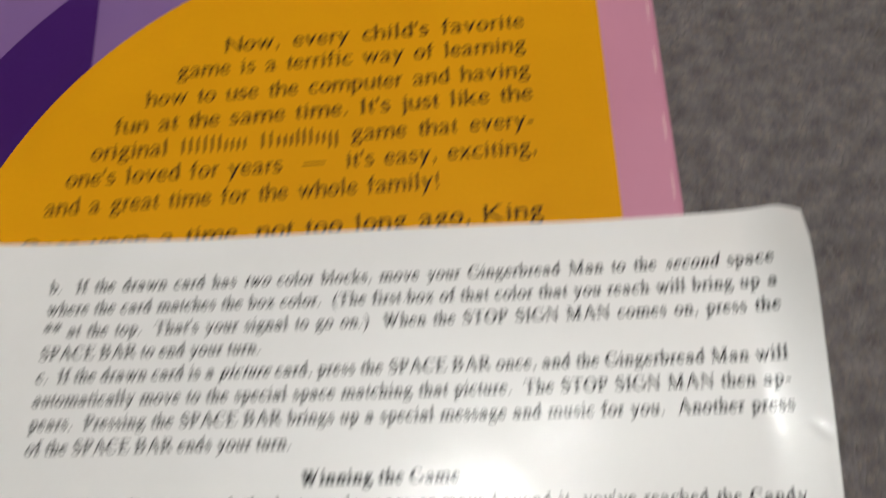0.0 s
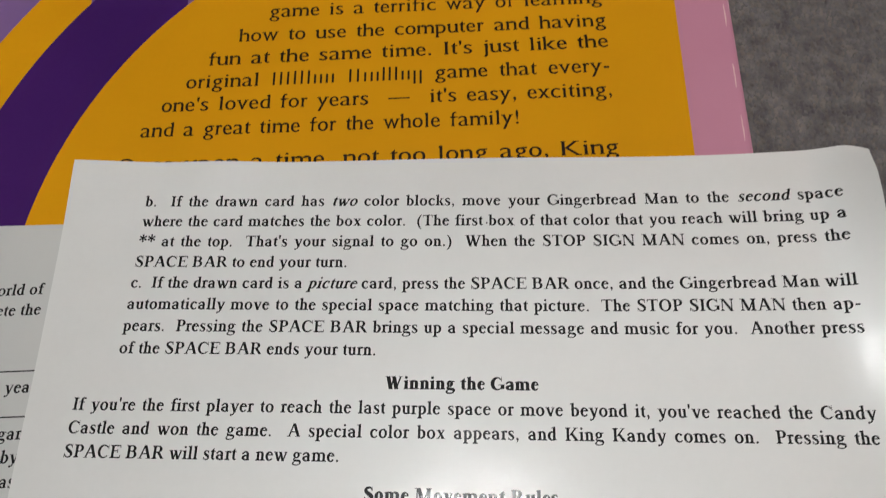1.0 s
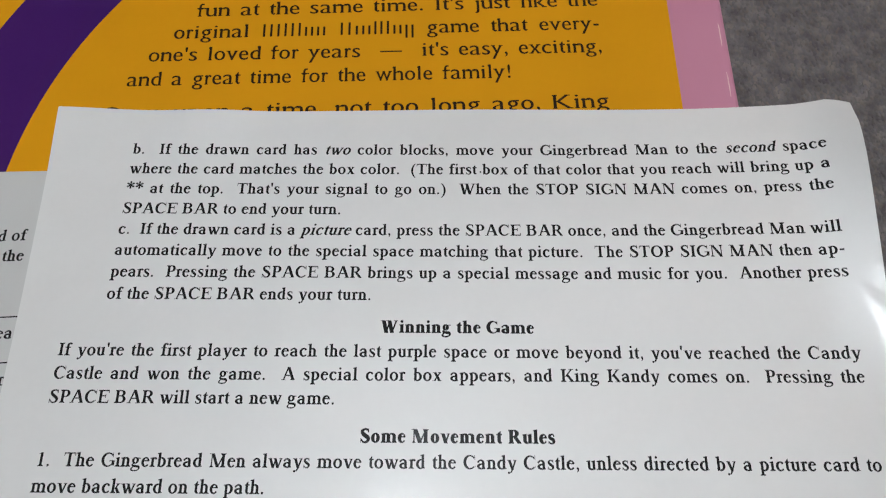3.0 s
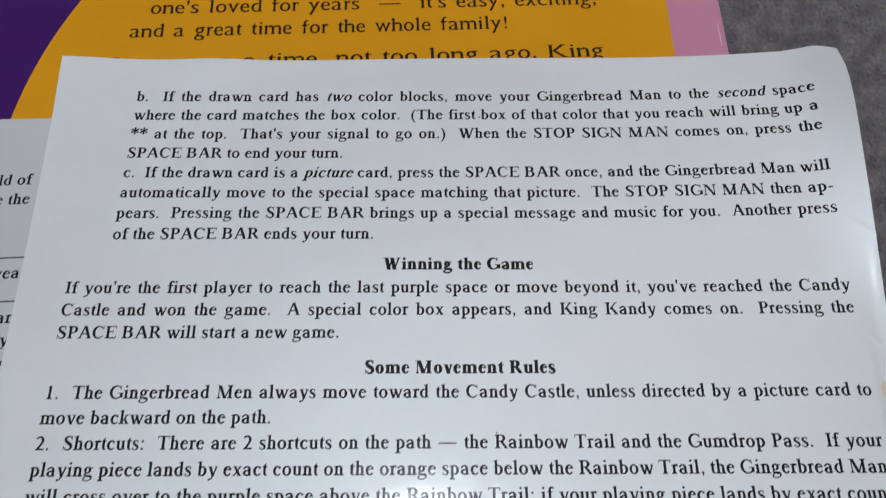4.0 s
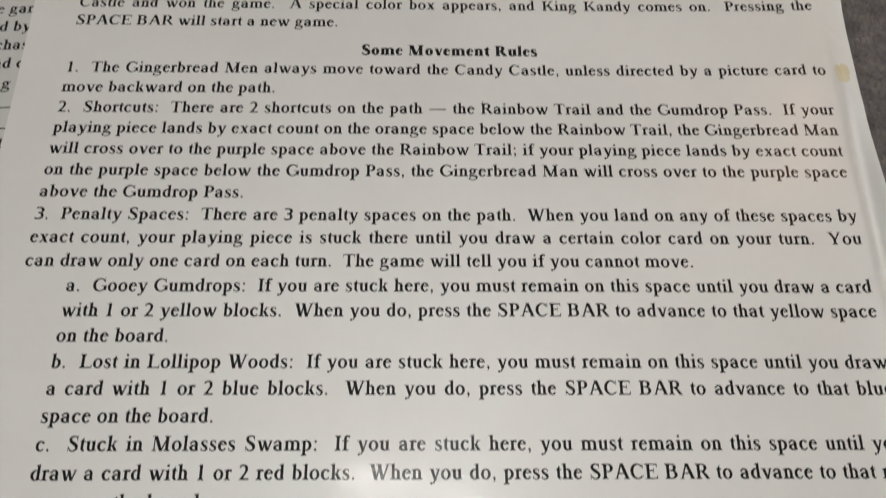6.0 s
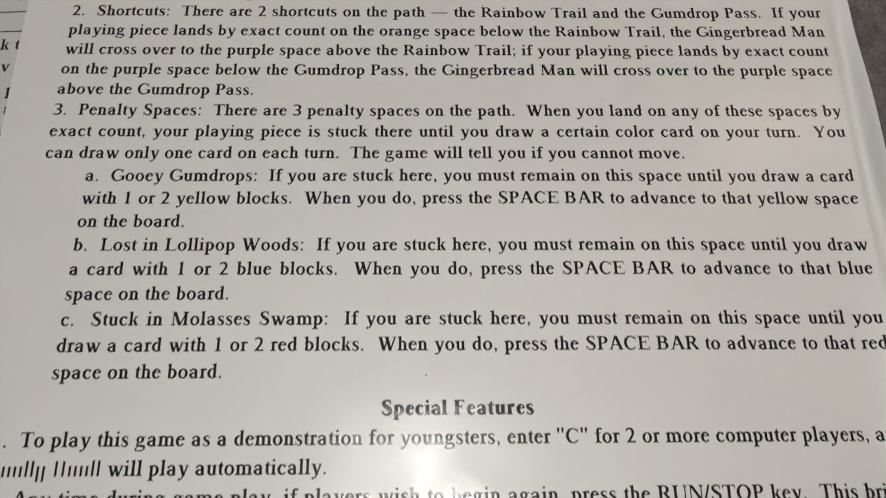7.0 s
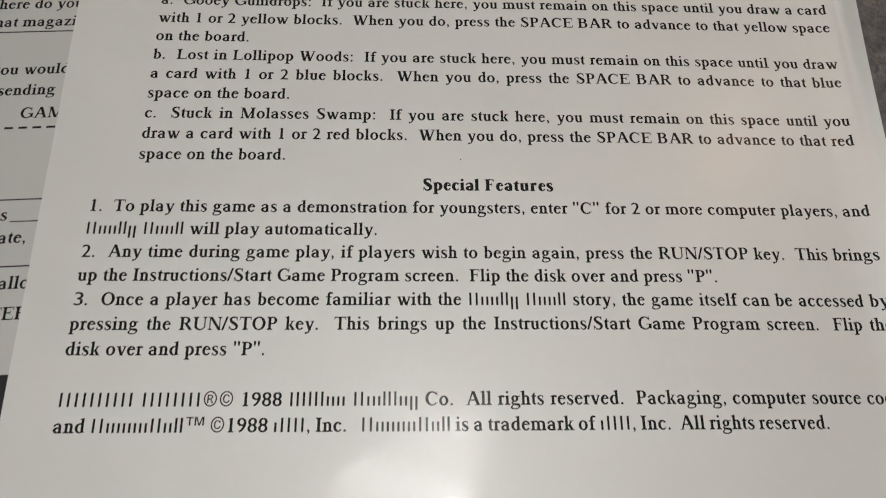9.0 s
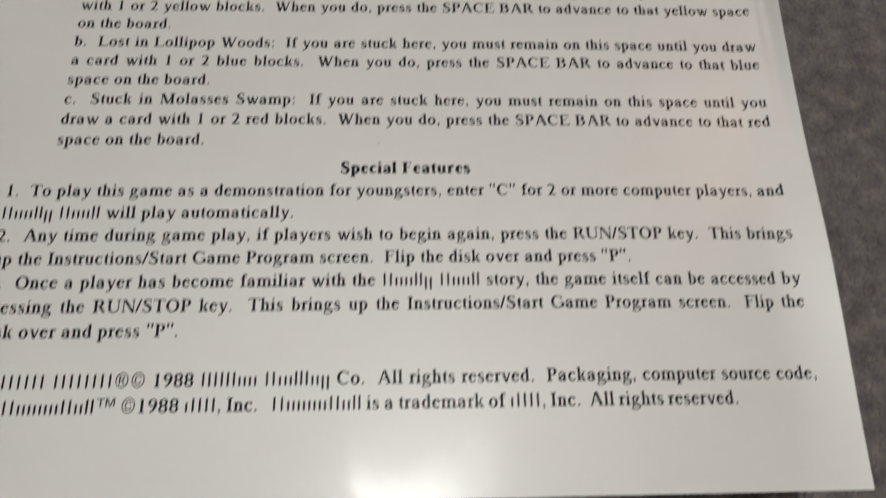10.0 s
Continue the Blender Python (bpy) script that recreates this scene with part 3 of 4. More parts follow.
def glyph(ch, style):
    if (ch, style) in _made:
        return _made[ch, style]
    s = STYLES[style]
    adv = (ADVANCE_BOLD if style == "bold" else ADVANCE)[ch]
    if ch in BARS:                       # plain bars, as tall as the letters that they stand for
        low, high = BARS[ch]
        low, high, w = (s["desc"] if low else 0.0), s[high], 0.85 * s["stem"]
        v, f, n = [], [], max(1, round(adv / 0.29))
        for i in range(n):
            x = adv * (i + 0.5) / n - w / 2
            f.append(tuple(range(len(v), len(v) + 4)))
            v += [(x, low), (x + w, low), (x + w, high), (x, high)]
        _made[ch, style] = (np.array(v), f, adv)
        return _made[ch, style]
    if style != "cover" and drawn(ch, style):
        _made[ch, style] = (*drawn(ch, style), adv)
        return _made[ch, style]
    if ch == "t":                       # stem with a slanted top, crossbar and hooked foot
        a, w, h, top = 0.26 * adv, s["stem"], s["thin"], s["x"]
        v = [(a, 0.10), (a + 0.06, 0.02), (a + w, 0.085), (a + w, top + 0.125), (a + 0.75 * w, top + 0.125), (a, top),
             (a + 0.06, 0.02), (a + 0.11, -0.008), (adv - 0.05, 0.0), (adv - 0.005, 0.05), (adv - 0.03, 0.075), (a + w, 0.085),
             (0.02, top - 0.9 * h), (adv - 0.01, top - 0.9 * h), (adv - 0.01, top), (0.05, top)]
        f = [(0, 1, 2, 3, 4, 5), (6, 7, 8, 9, 10, 11), (12, 13, 14, 15)]
        _made[ch, style] = (np.array(v, float), f, adv)
        return _made[ch, style]
    v, f = raw_glyph(ch)
    v = v.copy()
    if ch == " " or not len(v):
        _made[ch, style] = (np.zeros((0, 2)), [], adv)
        return _made[ch, style]
    edge = borders(v, f)
    inset = 0.030 if ch in ROUND else 0.055 if ch in "-\u2014.,'\"!:;" else 0.030 + 0.5 * s["serif"]
    if ch in "vwxyVWXYAkK":
        inset = 0.035
    if ch == "r":
        inset = 0.040
    if ch in "kR":
        inset = 0.018
    if ch == "/":
        inset = -0.02
    if ch in ".,:;'!":
        inset = (adv - 0.115) / 2
    lo, hi = v[:, 0].min(), v[:, 0].max()
    sx = (adv - 2 * inset) / max(hi - lo, 1e-6)
    if ch in "iIl1|!.,:;'":
        sx = min(sx, 1.15)
    cap_like = ch in CAPS or ch.isdigit() or ch in "()/\"'!"
    tops = FONT_CAP if cap_like else FONT_X
    sy = (s["cap"] if cap_like else s["x"]) / tops
    dx = (s["stem"] - FONT_STEM * sx) / 2 / sx
    dy = (s["thin"] - FONT_STEM * 0.9 * sy) / 2 / sy
    if ch in ".,:;'\"!*-\u2014\u00ae\u00a9\u2122/()":
        dx, dy = dx * 0.2, 0.0
    if ch == "/":
        dx = 0.012 / sx
    if ch == "*":
        dx, dy = 0.02, 0.02
    if ch in "mwMW":
        dx *= 0.75
    if ch in "vwxyzVWXYAZkKNM47":
        dx *= 0.72
        dy *= 0.8
    # move the border outwards, by different amounts across and up
    normal = {}
    for a, b in edge:
        d = v[b] - v[a]
        n = np.array((d[1], -d[0])) / max(np.hypot(*d), 1e-9)
        for i in (a, b):
            normal.setdefault(i, []).append(n)
    w = v.copy()
    for i, ns in normal.items():
        m = sum(ns)
        m = m / max(1 + float(np.dot(ns[0], ns[-1])), 0.45) if len(ns) == 2 else m / max(np.hypot(*m), 1e-6)
        w[i] += (m[0] * dx, m[1] * dy)
    d = -dy
    x = (w[:, 0] - w[:, 0].min())
    x = x / max(x.max(), 1e-6) * (min((hi - lo) * sx, adv - (0.04 if ch != "/" else -0.06)))
    x += (adv - x.max()) / 2 + (0.035 if ch == "r" else 0.0)
    y = w[:, 1].copy()
    if cap_like:
        y = (y - d) / (FONT_CAP - 2 * d) * s["cap"]
    elif ch not in "-\u2014*\u00ae\u00a9\u2122.,:;":
        up = (y - d) / (FONT_X - 2 * d) * s["x"]
        far = s["x"] + (y - FONT_X + d) / max(FONT_ASC - FONT_X, 1e-6) * (s["asc"] - s["x"])
        low = (y - d) / (FONT_DESC + 2 * d) * s["desc"] if FONT_DESC < 0 else y
        y = np.where(y > FONT_X - d, far, np.where(y < d, low if ch in "gjpqy" else up, up))
    else:
        y = y * sy
    v = np.stack((x, y), 1)
    f = list(f)
    # serifs
    if ch.isalpha() and ch not in "oecsCGOQSt" or ch == "1":
        add = []
        k, t = s["serif"], s["slab"]
        levels = [(0.0, 0)] + ([(s["cap"], 1)] if cap_like else [(s["x"], 1), (s["asc"], 1)]) + ([(s["desc"], 0)] if ch in "pq" else [])
        for a, b in edge:
            (x0, y0), (x1, y1) = v[a], v[b]
            length = abs(x1 - x0)
            x0, x1 = min(x0, x1), max(x0, x1)
            if abs(y0 - y1) < 0.02 and 0.3 * s["stem"] < length < 2.3 * s["stem"]:
                for level, top in levels:
                    if abs(y0 - level) > 0.035:
                        continue
                    if ch in "ij" and top and level > s["x"] + 0.05:
                        continue
                    if ch == "f" and top or ch == "1" and top or ch == "a" and top:
                        continue
                    if not top:
                        left = k if ch not in "aud" or x0 < 0.3 * adv else 0.0
                        if ch == "a" or (ch in "du" and x0 > 0.4 * adv):
                            left = 0.0
                        add.append([(x0 - left, level), (x1 + k, level), (x1 + k, level + t), (x0 - left, level + t)])
                    elif cap_like or ch in "vwxyk" and level < s["x"] + 0.02:
                        add.append([(x0 - k, level - t), (x1 + k, level - t), (x1 + k, level), (x0 - k, level)])
                    else:
                        add.append([(x0 - 1.25 * k, level - 1.6 * t), (x0 + 0.01, level - 2.8 * t), (x0 + 0.01, level), (x0 - 1.25 * k, level - 0.8 * t)])
            if ch in "TEFLZ" and abs(v[a][0] - v[b][0]) < 0.01:
                ya, yb = sorted((v[a][1], v[b][1]))
                xe = v[a][0]
                if yb - ya < 2.2 * s["thin"]:
                    out = 1 if xe > adv * 0.5 else -1
                    if yb > 0.9 * s["cap"]:
                        q = [(xe - out * 0.035, ya - 0.10), (xe, ya - 0.10), (xe, yb), (xe - out * 0.05, yb)]
                    elif ya < 0.1:
                        q = [(xe - out * 0.05, ya), (xe, ya), (xe + out * 0.01, yb + 0.11), (xe - out * 0.02, yb + 0.11)]
                    else:
                        q = [(xe - 0.03, ya - 0.06), (xe, ya - 0.06), (xe, yb + 0.06), (xe - 0.03, yb + 0.06)]
                    add.append(q if out > 0 else q[::-1])
        if ch == "f":
            add.append([(0.02, s["x"] - 0.06), (adv + 0.01, s["x"] - 0.06), (adv + 0.01, s["x"] - 0.004), (0.02, s["x"] - 0.004)])
        for q in add:
            f.append(tuple(range(len(v), len(v) + 4)))
            v = np.vstack((v, np.array(q)))
    _made[ch, style] = (v, f, adv)
    return _made[ch, style]


def set_line(text, x, y, size, surface, style="book", fit=None, turn=0.0, right=False, measure=None, loose=0.0):
    """Vertices and faces of one line of type from (x, y) in millimetres, laid on a surface. *word* between tildes leans.
    fit: the width that it takes up, loose: the share of it that goes into wider spaces; right: x is where it ends; measure: the spaces are widened until the line is that wide."""
    verts, faces, pen, lean = [], [], 0.0, False
    table = ADVANCE_BOLD if style == "bold" else ADVANCE
    extra = 0.0
    if measure:
        extra = (measure / size - sum(table[c] for c in text if c != "~")) / max(text.count(" "), 1)
    if loose:
        extra = loose / (1 - loose) * sum(table[c] for c in text) / max(text.count(" "), 1)
    for ch in text:
        if ch == "~":
            lean = not lean
            continue
        v, f, adv = glyph(ch, style)
        if len(v):
            q = v.copy()
            if lean:
                q[:, 0] += 0.27 * q[:, 1]
            q[:, 0] += pen
            base = len(verts)
            verts += [tuple(p) for p in q]
            faces += [tuple(i + base for i in g) for g in f]
        pen += adv + (extra if ch == " " else 0.0)
    k = size if fit is None else fit / pen
    start = x - pen * k if right else x
    c, s = math.cos(turn), math.sin(turn)
    out = []
    for p in verts:
        px, py = p[0] * k, p[1] * size
        out.append(surface(start + c * px - s * py, y + s * px + c * py))
    flat = []
    for g in faces:          # all faces up
        a = sum(out[g[i]][0] * out[g[(i + 1) % len(g)]][1] - out[g[(i + 1) % len(g)]][0] * out[g[i]][1] for i in range(len(g)))
        flat.append(g if a > 0 else g[::-1])
    return out, flat


# ---- the room ----
def build_room():
    bm = bmesh.new()
    slab(bm, -2.0, 2.0, -2.0, 2.0, -0.12, 0.0)
    tagged(part("floor", bm, CARPET, None), "grey short-pile carpet over the whole floor", "floor", kind="structure")
    # unseen walls, added to close the room and hold down its bounced light
    for name, box in (("wall_north", (-2.1, 2.1, 2.0, 2.1)), ("wall_south", (-2.1, 2.1, -2.1, -2.0)), ("wall_east", (2.0, 2.1, -2.0, 2.0)), ("wall_west", (-2.1, -2.0, -2.0, 2.0))):
        bm = bmesh.new()
        slab(bm, *box, -0.12, 2.4)
        tagged(part(name, bm, WALL, None), "plain dull beige wall, unseen, added to close the room", "wall", kind="structure")
    bm = bmesh.new()
    slab(bm, -2.1, 2.1, -2.1, 2.1, 2.4, 2.5)
    tagged(part("ceiling", bm, CEIL, None), "plain white ceiling", "ceiling", kind="structure")
    lamp = tagged(new("ceiling_light"), "flush square ceiling light with a lit diffuser", "lamp")
    lamp.location = (0.06, -0.05, 2.4)
    bm = bmesh.new()
    slab(bm, -0.15, 0.15, -0.10, 0.10, -0.03, -0.001, 0.005)
    part("base", bm, METAL, lamp, "white enamelled base")
    bm = bmesh.new()
    slab(bm, -0.13, 0.13, -0.08, 0.08, -0.07, -0.031, 0.012)
    part("diffuser", bm, GLOW, lamp, "lit opal diffuser")
    # the warm lamp that glows in the gloss of the page
    lamp = tagged(new("globe_light"), "warm round ceiling light with a lit amber shade", "lamp")
    lamp.location = (1.36, 1.14, 2.4)
    bm = bmesh.new()
    bmesh.ops.create_cone(bm, cap_ends=True, segments=40, radius1=0.075, radius2=0.09, depth=0.03)
    bmesh.ops.translate(bm, vec=(0, 0, -0.016), verts=bm.verts)
    part("base", bm, METAL, lamp, "white enamelled base")
    bm = bmesh.new()
    bmesh.ops.create_uvsphere(bm, u_segments=40, v_segments=20, radius=0.16)
    bmesh.ops.scale(bm, vec=(1, 1, 0.7), verts=bm.verts)
    bmesh.ops.translate(bm, vec=(0, 0, -0.135), verts=bm.verts)
    shade = part("shade", bm, WARM_GLOW, lamp, "lit amber shade")
    for q in shade.data.polygons:
        q.use_smooth = True


def build_carpet_pile():
    rng = np.random.default_rng(7)
    verts, faces = [], []
    zones = ((0.10, 0.215, -0.16, 0.14, 0.00085), (-0.05, 0.15, -0.175, -0.118, 0.00085))
    for x0, x1, y0, y1, step in zones:
        for x in np.arange(x0, x1, step):
            for y in np.arange(y0, y1, step):
                if zones[1][0] < x < 0.10 and y > -0.118:
                    continue
                px, py = x + rng.normal(0, 0.0004), y + rng.normal(0, 0.0006)
                h, r = rng.uniform(0.0001, 0.00032), rng.uniform(0.0006, 0.0008)
                lx, ly = rng.normal(0, 0.0002), rng.normal(0.0001, 0.0004)
                a0 = rng.uniform(0, 6.28)
                b = len(verts)
                for i in range(4):
                    a = a0 + i * math.pi / 2
                    verts.append((px + r * math.cos(a), py + 1.5 * r * math.sin(a), -0.0001))
                for i in range(4):
                    a = a0 + 0.5 + i * math.pi / 2
                    verts.append((px + lx + 0.6 * r * math.cos(a), py + ly + 0.9 * r * math.sin(a), h))
                for i in range(4):
                    j = (i + 1) % 4
                    faces.append((b + i, b + j, b + 4 + j, b + 4 + i))
                faces.append((b + 4, b + 5, b + 6, b + 7))
    ob = mesh_object("carpet_pile", verts, faces, PILE, smooth=True)
    tagged(ob, "short matted grey carpet pile with lighter and darker tufts", "carpet", kind="stuff")


PILE = varied("carpet_pile", (0.108, 0.099, 0.097), (0.228, 0.207, 0.198), 210, 0.95, 0.1, bump=0.4, bump_scale=2500, detail=8)
_n = PILE.node_tree.nodes
_geo = _n.new("ShaderNodeNewGeometry")
_mix = _n.new("ShaderNodeMix")
_mix.data_type, _mix.blend_type = "RGBA", "MULTIPLY"
_rmp = _n.new("ShaderNodeValToRGB")
for _i, (_p, _c) in enumerate(((0.0, (0.86, 0.87, 0.93)), (0.45, (0.98, 0.98, 0.99)), (0.8, (1.05, 1.02, 0.98)), (1.0, (1.14, 1.08, 1.0)))):
    _e = _rmp.color_ramp.elements[_i] if _i < 2 else _rmp.color_ramp.elements.new(_p)
    _e.position, _e.color = _p, (*_c, 1)
_old = _n["Principled BSDF"].inputs["Base Color"].links[0].from_socket
PILE.node_tree.links.new(_geo.outputs["Random Per Island"], _rmp.inputs["Fac"])
PILE.node_tree.links.new(_old, _mix.inputs["A"])
PILE.node_tree.links.new(_rmp.outputs["Color"], _mix.inputs["B"])
_mix.inputs["Factor"].default_value = 1.0
PILE.node_tree.links.new(_mix.outputs["Result"], _n["Principled BSDF"].inputs["Base Color"])


# ---- the game box under the sheets ----
COVER_Z = SHEET_Z - 0.0016
BOX_TURN = math.radians(1.05)
BOX_PIVOT = (118.9, 66.0)


def on_cover(x, y, lift=0.0):
    return (x * MM, y * MM, COVER_Z + lift)


def box_xy(x, y):
    """A place on the cover, in the box's own turned axes, as millimetres of the world."""
    c, s = math.cos(BOX_TURN), math.sin(BOX_TURN)
    dx, dy = x - BOX_PIVOT[0], y - BOX_PIVOT[1]
    return BOX_PIVOT[0] + c * dx - s * dy, BOX_PIVOT[1] + s * dx + c * dy


def cover_patch(name, outline, mat, box, lift, label):
    """A flat field laid on the cover, from its outline in millimetres."""
    verts = [on_cover(x, y, lift) for x, y in outline]
    ob = mesh_object(name, verts, [tuple(range(len(verts)))], mat, box)
    bm = bmesh.new()
    bm.from_mesh(ob.data)
    bmesh.ops.triangulate(bm, faces=bm.faces[:])
    for fc in bm.faces:
        if fc.normal.z < 0:
            fc.normal_flip()
    bm.to_mesh(ob.data)
    bm.free()
    return tagged(ob, label)


def arc(cx, cy, r, a0, a1, n=48):
    """Points of an arc, from a0 to a1 degrees."""
    return [(cx + r * math.cos(math.radians(a0 + (a1 - a0) * i / n)), cy + r * math.sin(math.radians(a0 + (a1 - a0) * i / n))) for i in range(n + 1)]


def build_game_box():
    box = tagged(new("game_box"), "glossy orange and pink cardboard game box lying on grey carpet", "box")
    x0, x1, y0, y1 = -75.0, 118.9, -124.0, 130.0
    bm = bmesh.new()
    slab(bm, x0 * MM, x1 * MM, y0 * MM, y1 * MM, 0.0012, COVER_Z, 0.0011)
    m = Matrix.Translation((BOX_PIVOT[0] * MM, BOX_PIVOT[1] * MM, 0)) @ Matrix.Rotation(BOX_TURN, 4, "Z") @ Matrix.Translation((-BOX_PIVOT[0] * MM, -BOX_PIVOT[1] * MM, 0))
    bmesh.ops.transform(bm, matrix=m, verts=bm.verts)
    body = part("body", bm, PINK, box, "pink cardboard body with rounded edges")
    for p in body.data.polygons:
        p.use_smooth = False
    # lavender ground of the cover, then the swirl fields over it
    edge = [box_xy(107.9, y) for y in (-122.5, 128.5)]
    left = [box_xy(-73.5, y) for y in (128.5, -122.5)]
    cover_patch("lavender_field", [*edge, *left], LAVENDER, box, 0.00004, "flat lavender printed field")
    cx, cy, r1, r2, r3 = 69.9, 39.8, 87.5, 104.2, 114.2
    cover_patch("orange_band", arc(cx, cy, r2 - 3, 215, 145.6) + arc(cx, cy, r3, 138.1, 215), ORANGE, box, 0.00007, "curved orange printed band")
    cover_patch("purple_band", arc(cx, cy, r1 - 1, 215, 136.6) + arc(cx, cy, r2, 127.6, 215), PURPLE, box, 0.00010, "curved deep purple printed band")
    top = math.degrees(math.acos((107.4 - cx) / r1))
    disc = [box_xy(107.9, -99.0)] + [box_xy(107.9, cy + r1 * math.sin(math.radians(top)))] + arc(cx, cy, r1, top + 1, 215, 80) + [box_xy(-70, -99.0)]
    cover_patch("orange_field", disc, ORANGE, box, 0.00013, "large orange printed field with a round edge")
    # a plain black strip over the lowest part of the cover
    cover_patch("black_field", [box_xy(107.9, -122.5), box_xy(107.9, -99.0), box_xy(-73.5, -99.0), box_xy(-73.5, -122.5)], BLACK, box, 0.00016, "black strip along the cover's foot")
    # each line: where it begins and ends, and the height of its foot at both ends
    lines = (("Now, every child's favorite", 33.8, 92.9, 102.5, 104.4), ("game is a terrific way of learning", 24.7, 93.0, 97.15, 99.2),
             ("how to use the computer and having", 19.0, 93.5, 91.2, 93.6), ("fun at the same time. It's just like the", 13.4, 93.7, 85.55, 88.6),
             ("original @\u00a6\u00a6\u00a6## |`#%\u00a6#$ game that every-", 9.5, 93.7, 80.2, 82.9),
             ("one's loved for years  \u2014  it's easy, exciting,", 5.3, 93.9, 74.85, 77.45),
             ("and a great time for the whole family!", 2.0, 76.2, 69.2, 71.5), ("Once upon a time, not too long ago, King", -1.6, 94.3, 61.5, 65.0))
    for text, xa, xb, ya, yb in lines:
        slope = math.atan2(yb - ya, xb - xa)
        v, f = set_line(text, xa, ya, 4.35, lambda x, y: on_cover(x, y, 0.00017), "cover", (xb - xa) / math.cos(slope), slope, loose=0.055)
        mesh_object("printed_line", v, f, COVER_INK, box)
    # worn, bare spots and the painted highlight streak along the folded edge
    rng = random.Random(3)
    for ya, n in ((67.5, 9), (79.0, 8), (93.0, 7), (104.0, 5)):
        pts = []
        for i in range(n + 1):
            y = ya + 5.5 * i / n
            pts.append((117.3 + rng.uniform(-0.03, 0.03), y))
        side = [(x + 0.05 + 0.14 * math.sin(math.pi * (y - ya) / 5.6) + rng.uniform(0.0, 0.08), y) for x, y in pts]
        cover_patch("worn_glint", [box_xy(x, y) for x, y in pts + side[::-1]], BARE_GLINT, box, 0.00006, "pale rubbed spot and painted highlight on the folded edge")


# ---- the order-form sheet ----
def on_form(x, y, lift=0.0):
    """A place on the form's print, which leans a little and is set slightly tighter towards its foot."""
    y += 0.05 * (x + 8.0) + 0.45 * min(max((-16.0 - y) / 70.0, 0.0), 1.0)
    return (x * MM, y * MM, SHEET_Z - 0.0004 + lift)


def build_form_sheet():
    sheet = tagged(new("order_form"), "white printed order form with ruled lines, half under another sheet", "paper")
    bm = bmesh.new()
    slab(bm, -0.150, 0.020, -0.1073, 0.0505, SHEET_Z - 0.00055, SHEET_Z - 0.0004)
    for v in bm.verts:
        v.co.y += 0.026 * (v.co.x + 0.008)
    part("page", bm, PAPER_B, sheet, "white uncoated page")
    # each line, its height and where it ends; the sheet above cuts most of them off
    lines = (("world of", 38.3, -9.75), ("complete the", 34.5, -9.35), ("16 yea", 20.7, -8.25), ("the gan", 12.9, -7.5), ("owned by", 9.1, -7.7), ("purchas", 5.2, -7.4), ("and c", 1.4, -7.4),
             ("ag", -2.7, -8.85), ("Please check t", -14.1, -7.9), ("disk driv", -18.4, -8.8), ("writing  p", -23.0, -7.1), ("Please check t", -26.8, -7.5), ("disk driv", -31.2, -7.5),
             ("writing p", -35.6, -6.85), ("Where do you", -39.7, -6.9), ("what magazi", -43.6, -7.55), ("if you would", -53.6, -7.2), ("sending", -57.8, -8.95), ("GAM", -62.4, -6.8),
             ("s", -81.3, -12.65), ("State,", -85.3, -8.95), ("allo", -93.0, -7.2), ("TER", -98.0, -6.6))
    for text, y, xe in lines:
        v, f = set_line(text, xe, y - 1.25, EM, lambda x, yy: on_form(x, yy, 0.00004), "book", right=True)
        mesh_object("printed_line", v, f, INK, sheet)
    for y in (23.2, 15.4, -7.7, -11.7, -46.0, -78.9, -90.5):
        v = [on_form(x, yy, 0.00004) for x, yy in ((-140, y - 0.12), (12, y - 0.12), (12, y + 0.12), (-140, y + 0.12))]
        mesh_object("ruled_line", v, [(0, 1, 2, 3)], INK, sheet)
    v = [on_form(x, yy, 0.00004) for x, yy in ((-12.2, -82.9), (12, -82.9), (12, -82.7), (-12.2, -82.7))]
    mesh_object("ruled_line", v, [(0, 1, 2, 3)], INK, sheet)
    # tick boxes, heavier along two sides as if they cast a shadow
    for text, y, xe in lines:
        if text[:4] not in ("disk", "writ"):
            continue
        start = xe - sum(ADVANCE[c] for c in text) * EM
        x1, y0 = start - 1.0, y - 1.35
        x0, y1 = x1 - 2.1, y0 + 2.1
        v = [on_form(a, b, 0.00004) for a, b in ((x0, y0), (x1, y0), (x1, y1), (x0, y1), (x0 + 0.16, y0 + 0.42), (x1 - 0.42, y0 + 0.42), (x1 - 0.42, y1 - 0.16), (x0 + 0.16, y1 - 0.16))]
        mesh_object("tick_box", v, [(0, 1, 5, 4), (1, 2, 6, 5), (2, 3, 7, 6), (3, 0, 4, 7)], INK, sheet)
    for i in range(24):
        x = -9.3 - i * 2.3
        v = [on_form(a, b, 0.00004) for a, b in ((x, -65.7), (x + 1.45, -65.7), (x + 1.45, -65.3), (x, -65.3))]
        mesh_object("dash", v, [(0, 1, 2, 3)], INK, sheet)


# ---- the rules sheet ----
def bump_at(v, c, w):
    return math.exp(-((v - c) / w) ** 2)


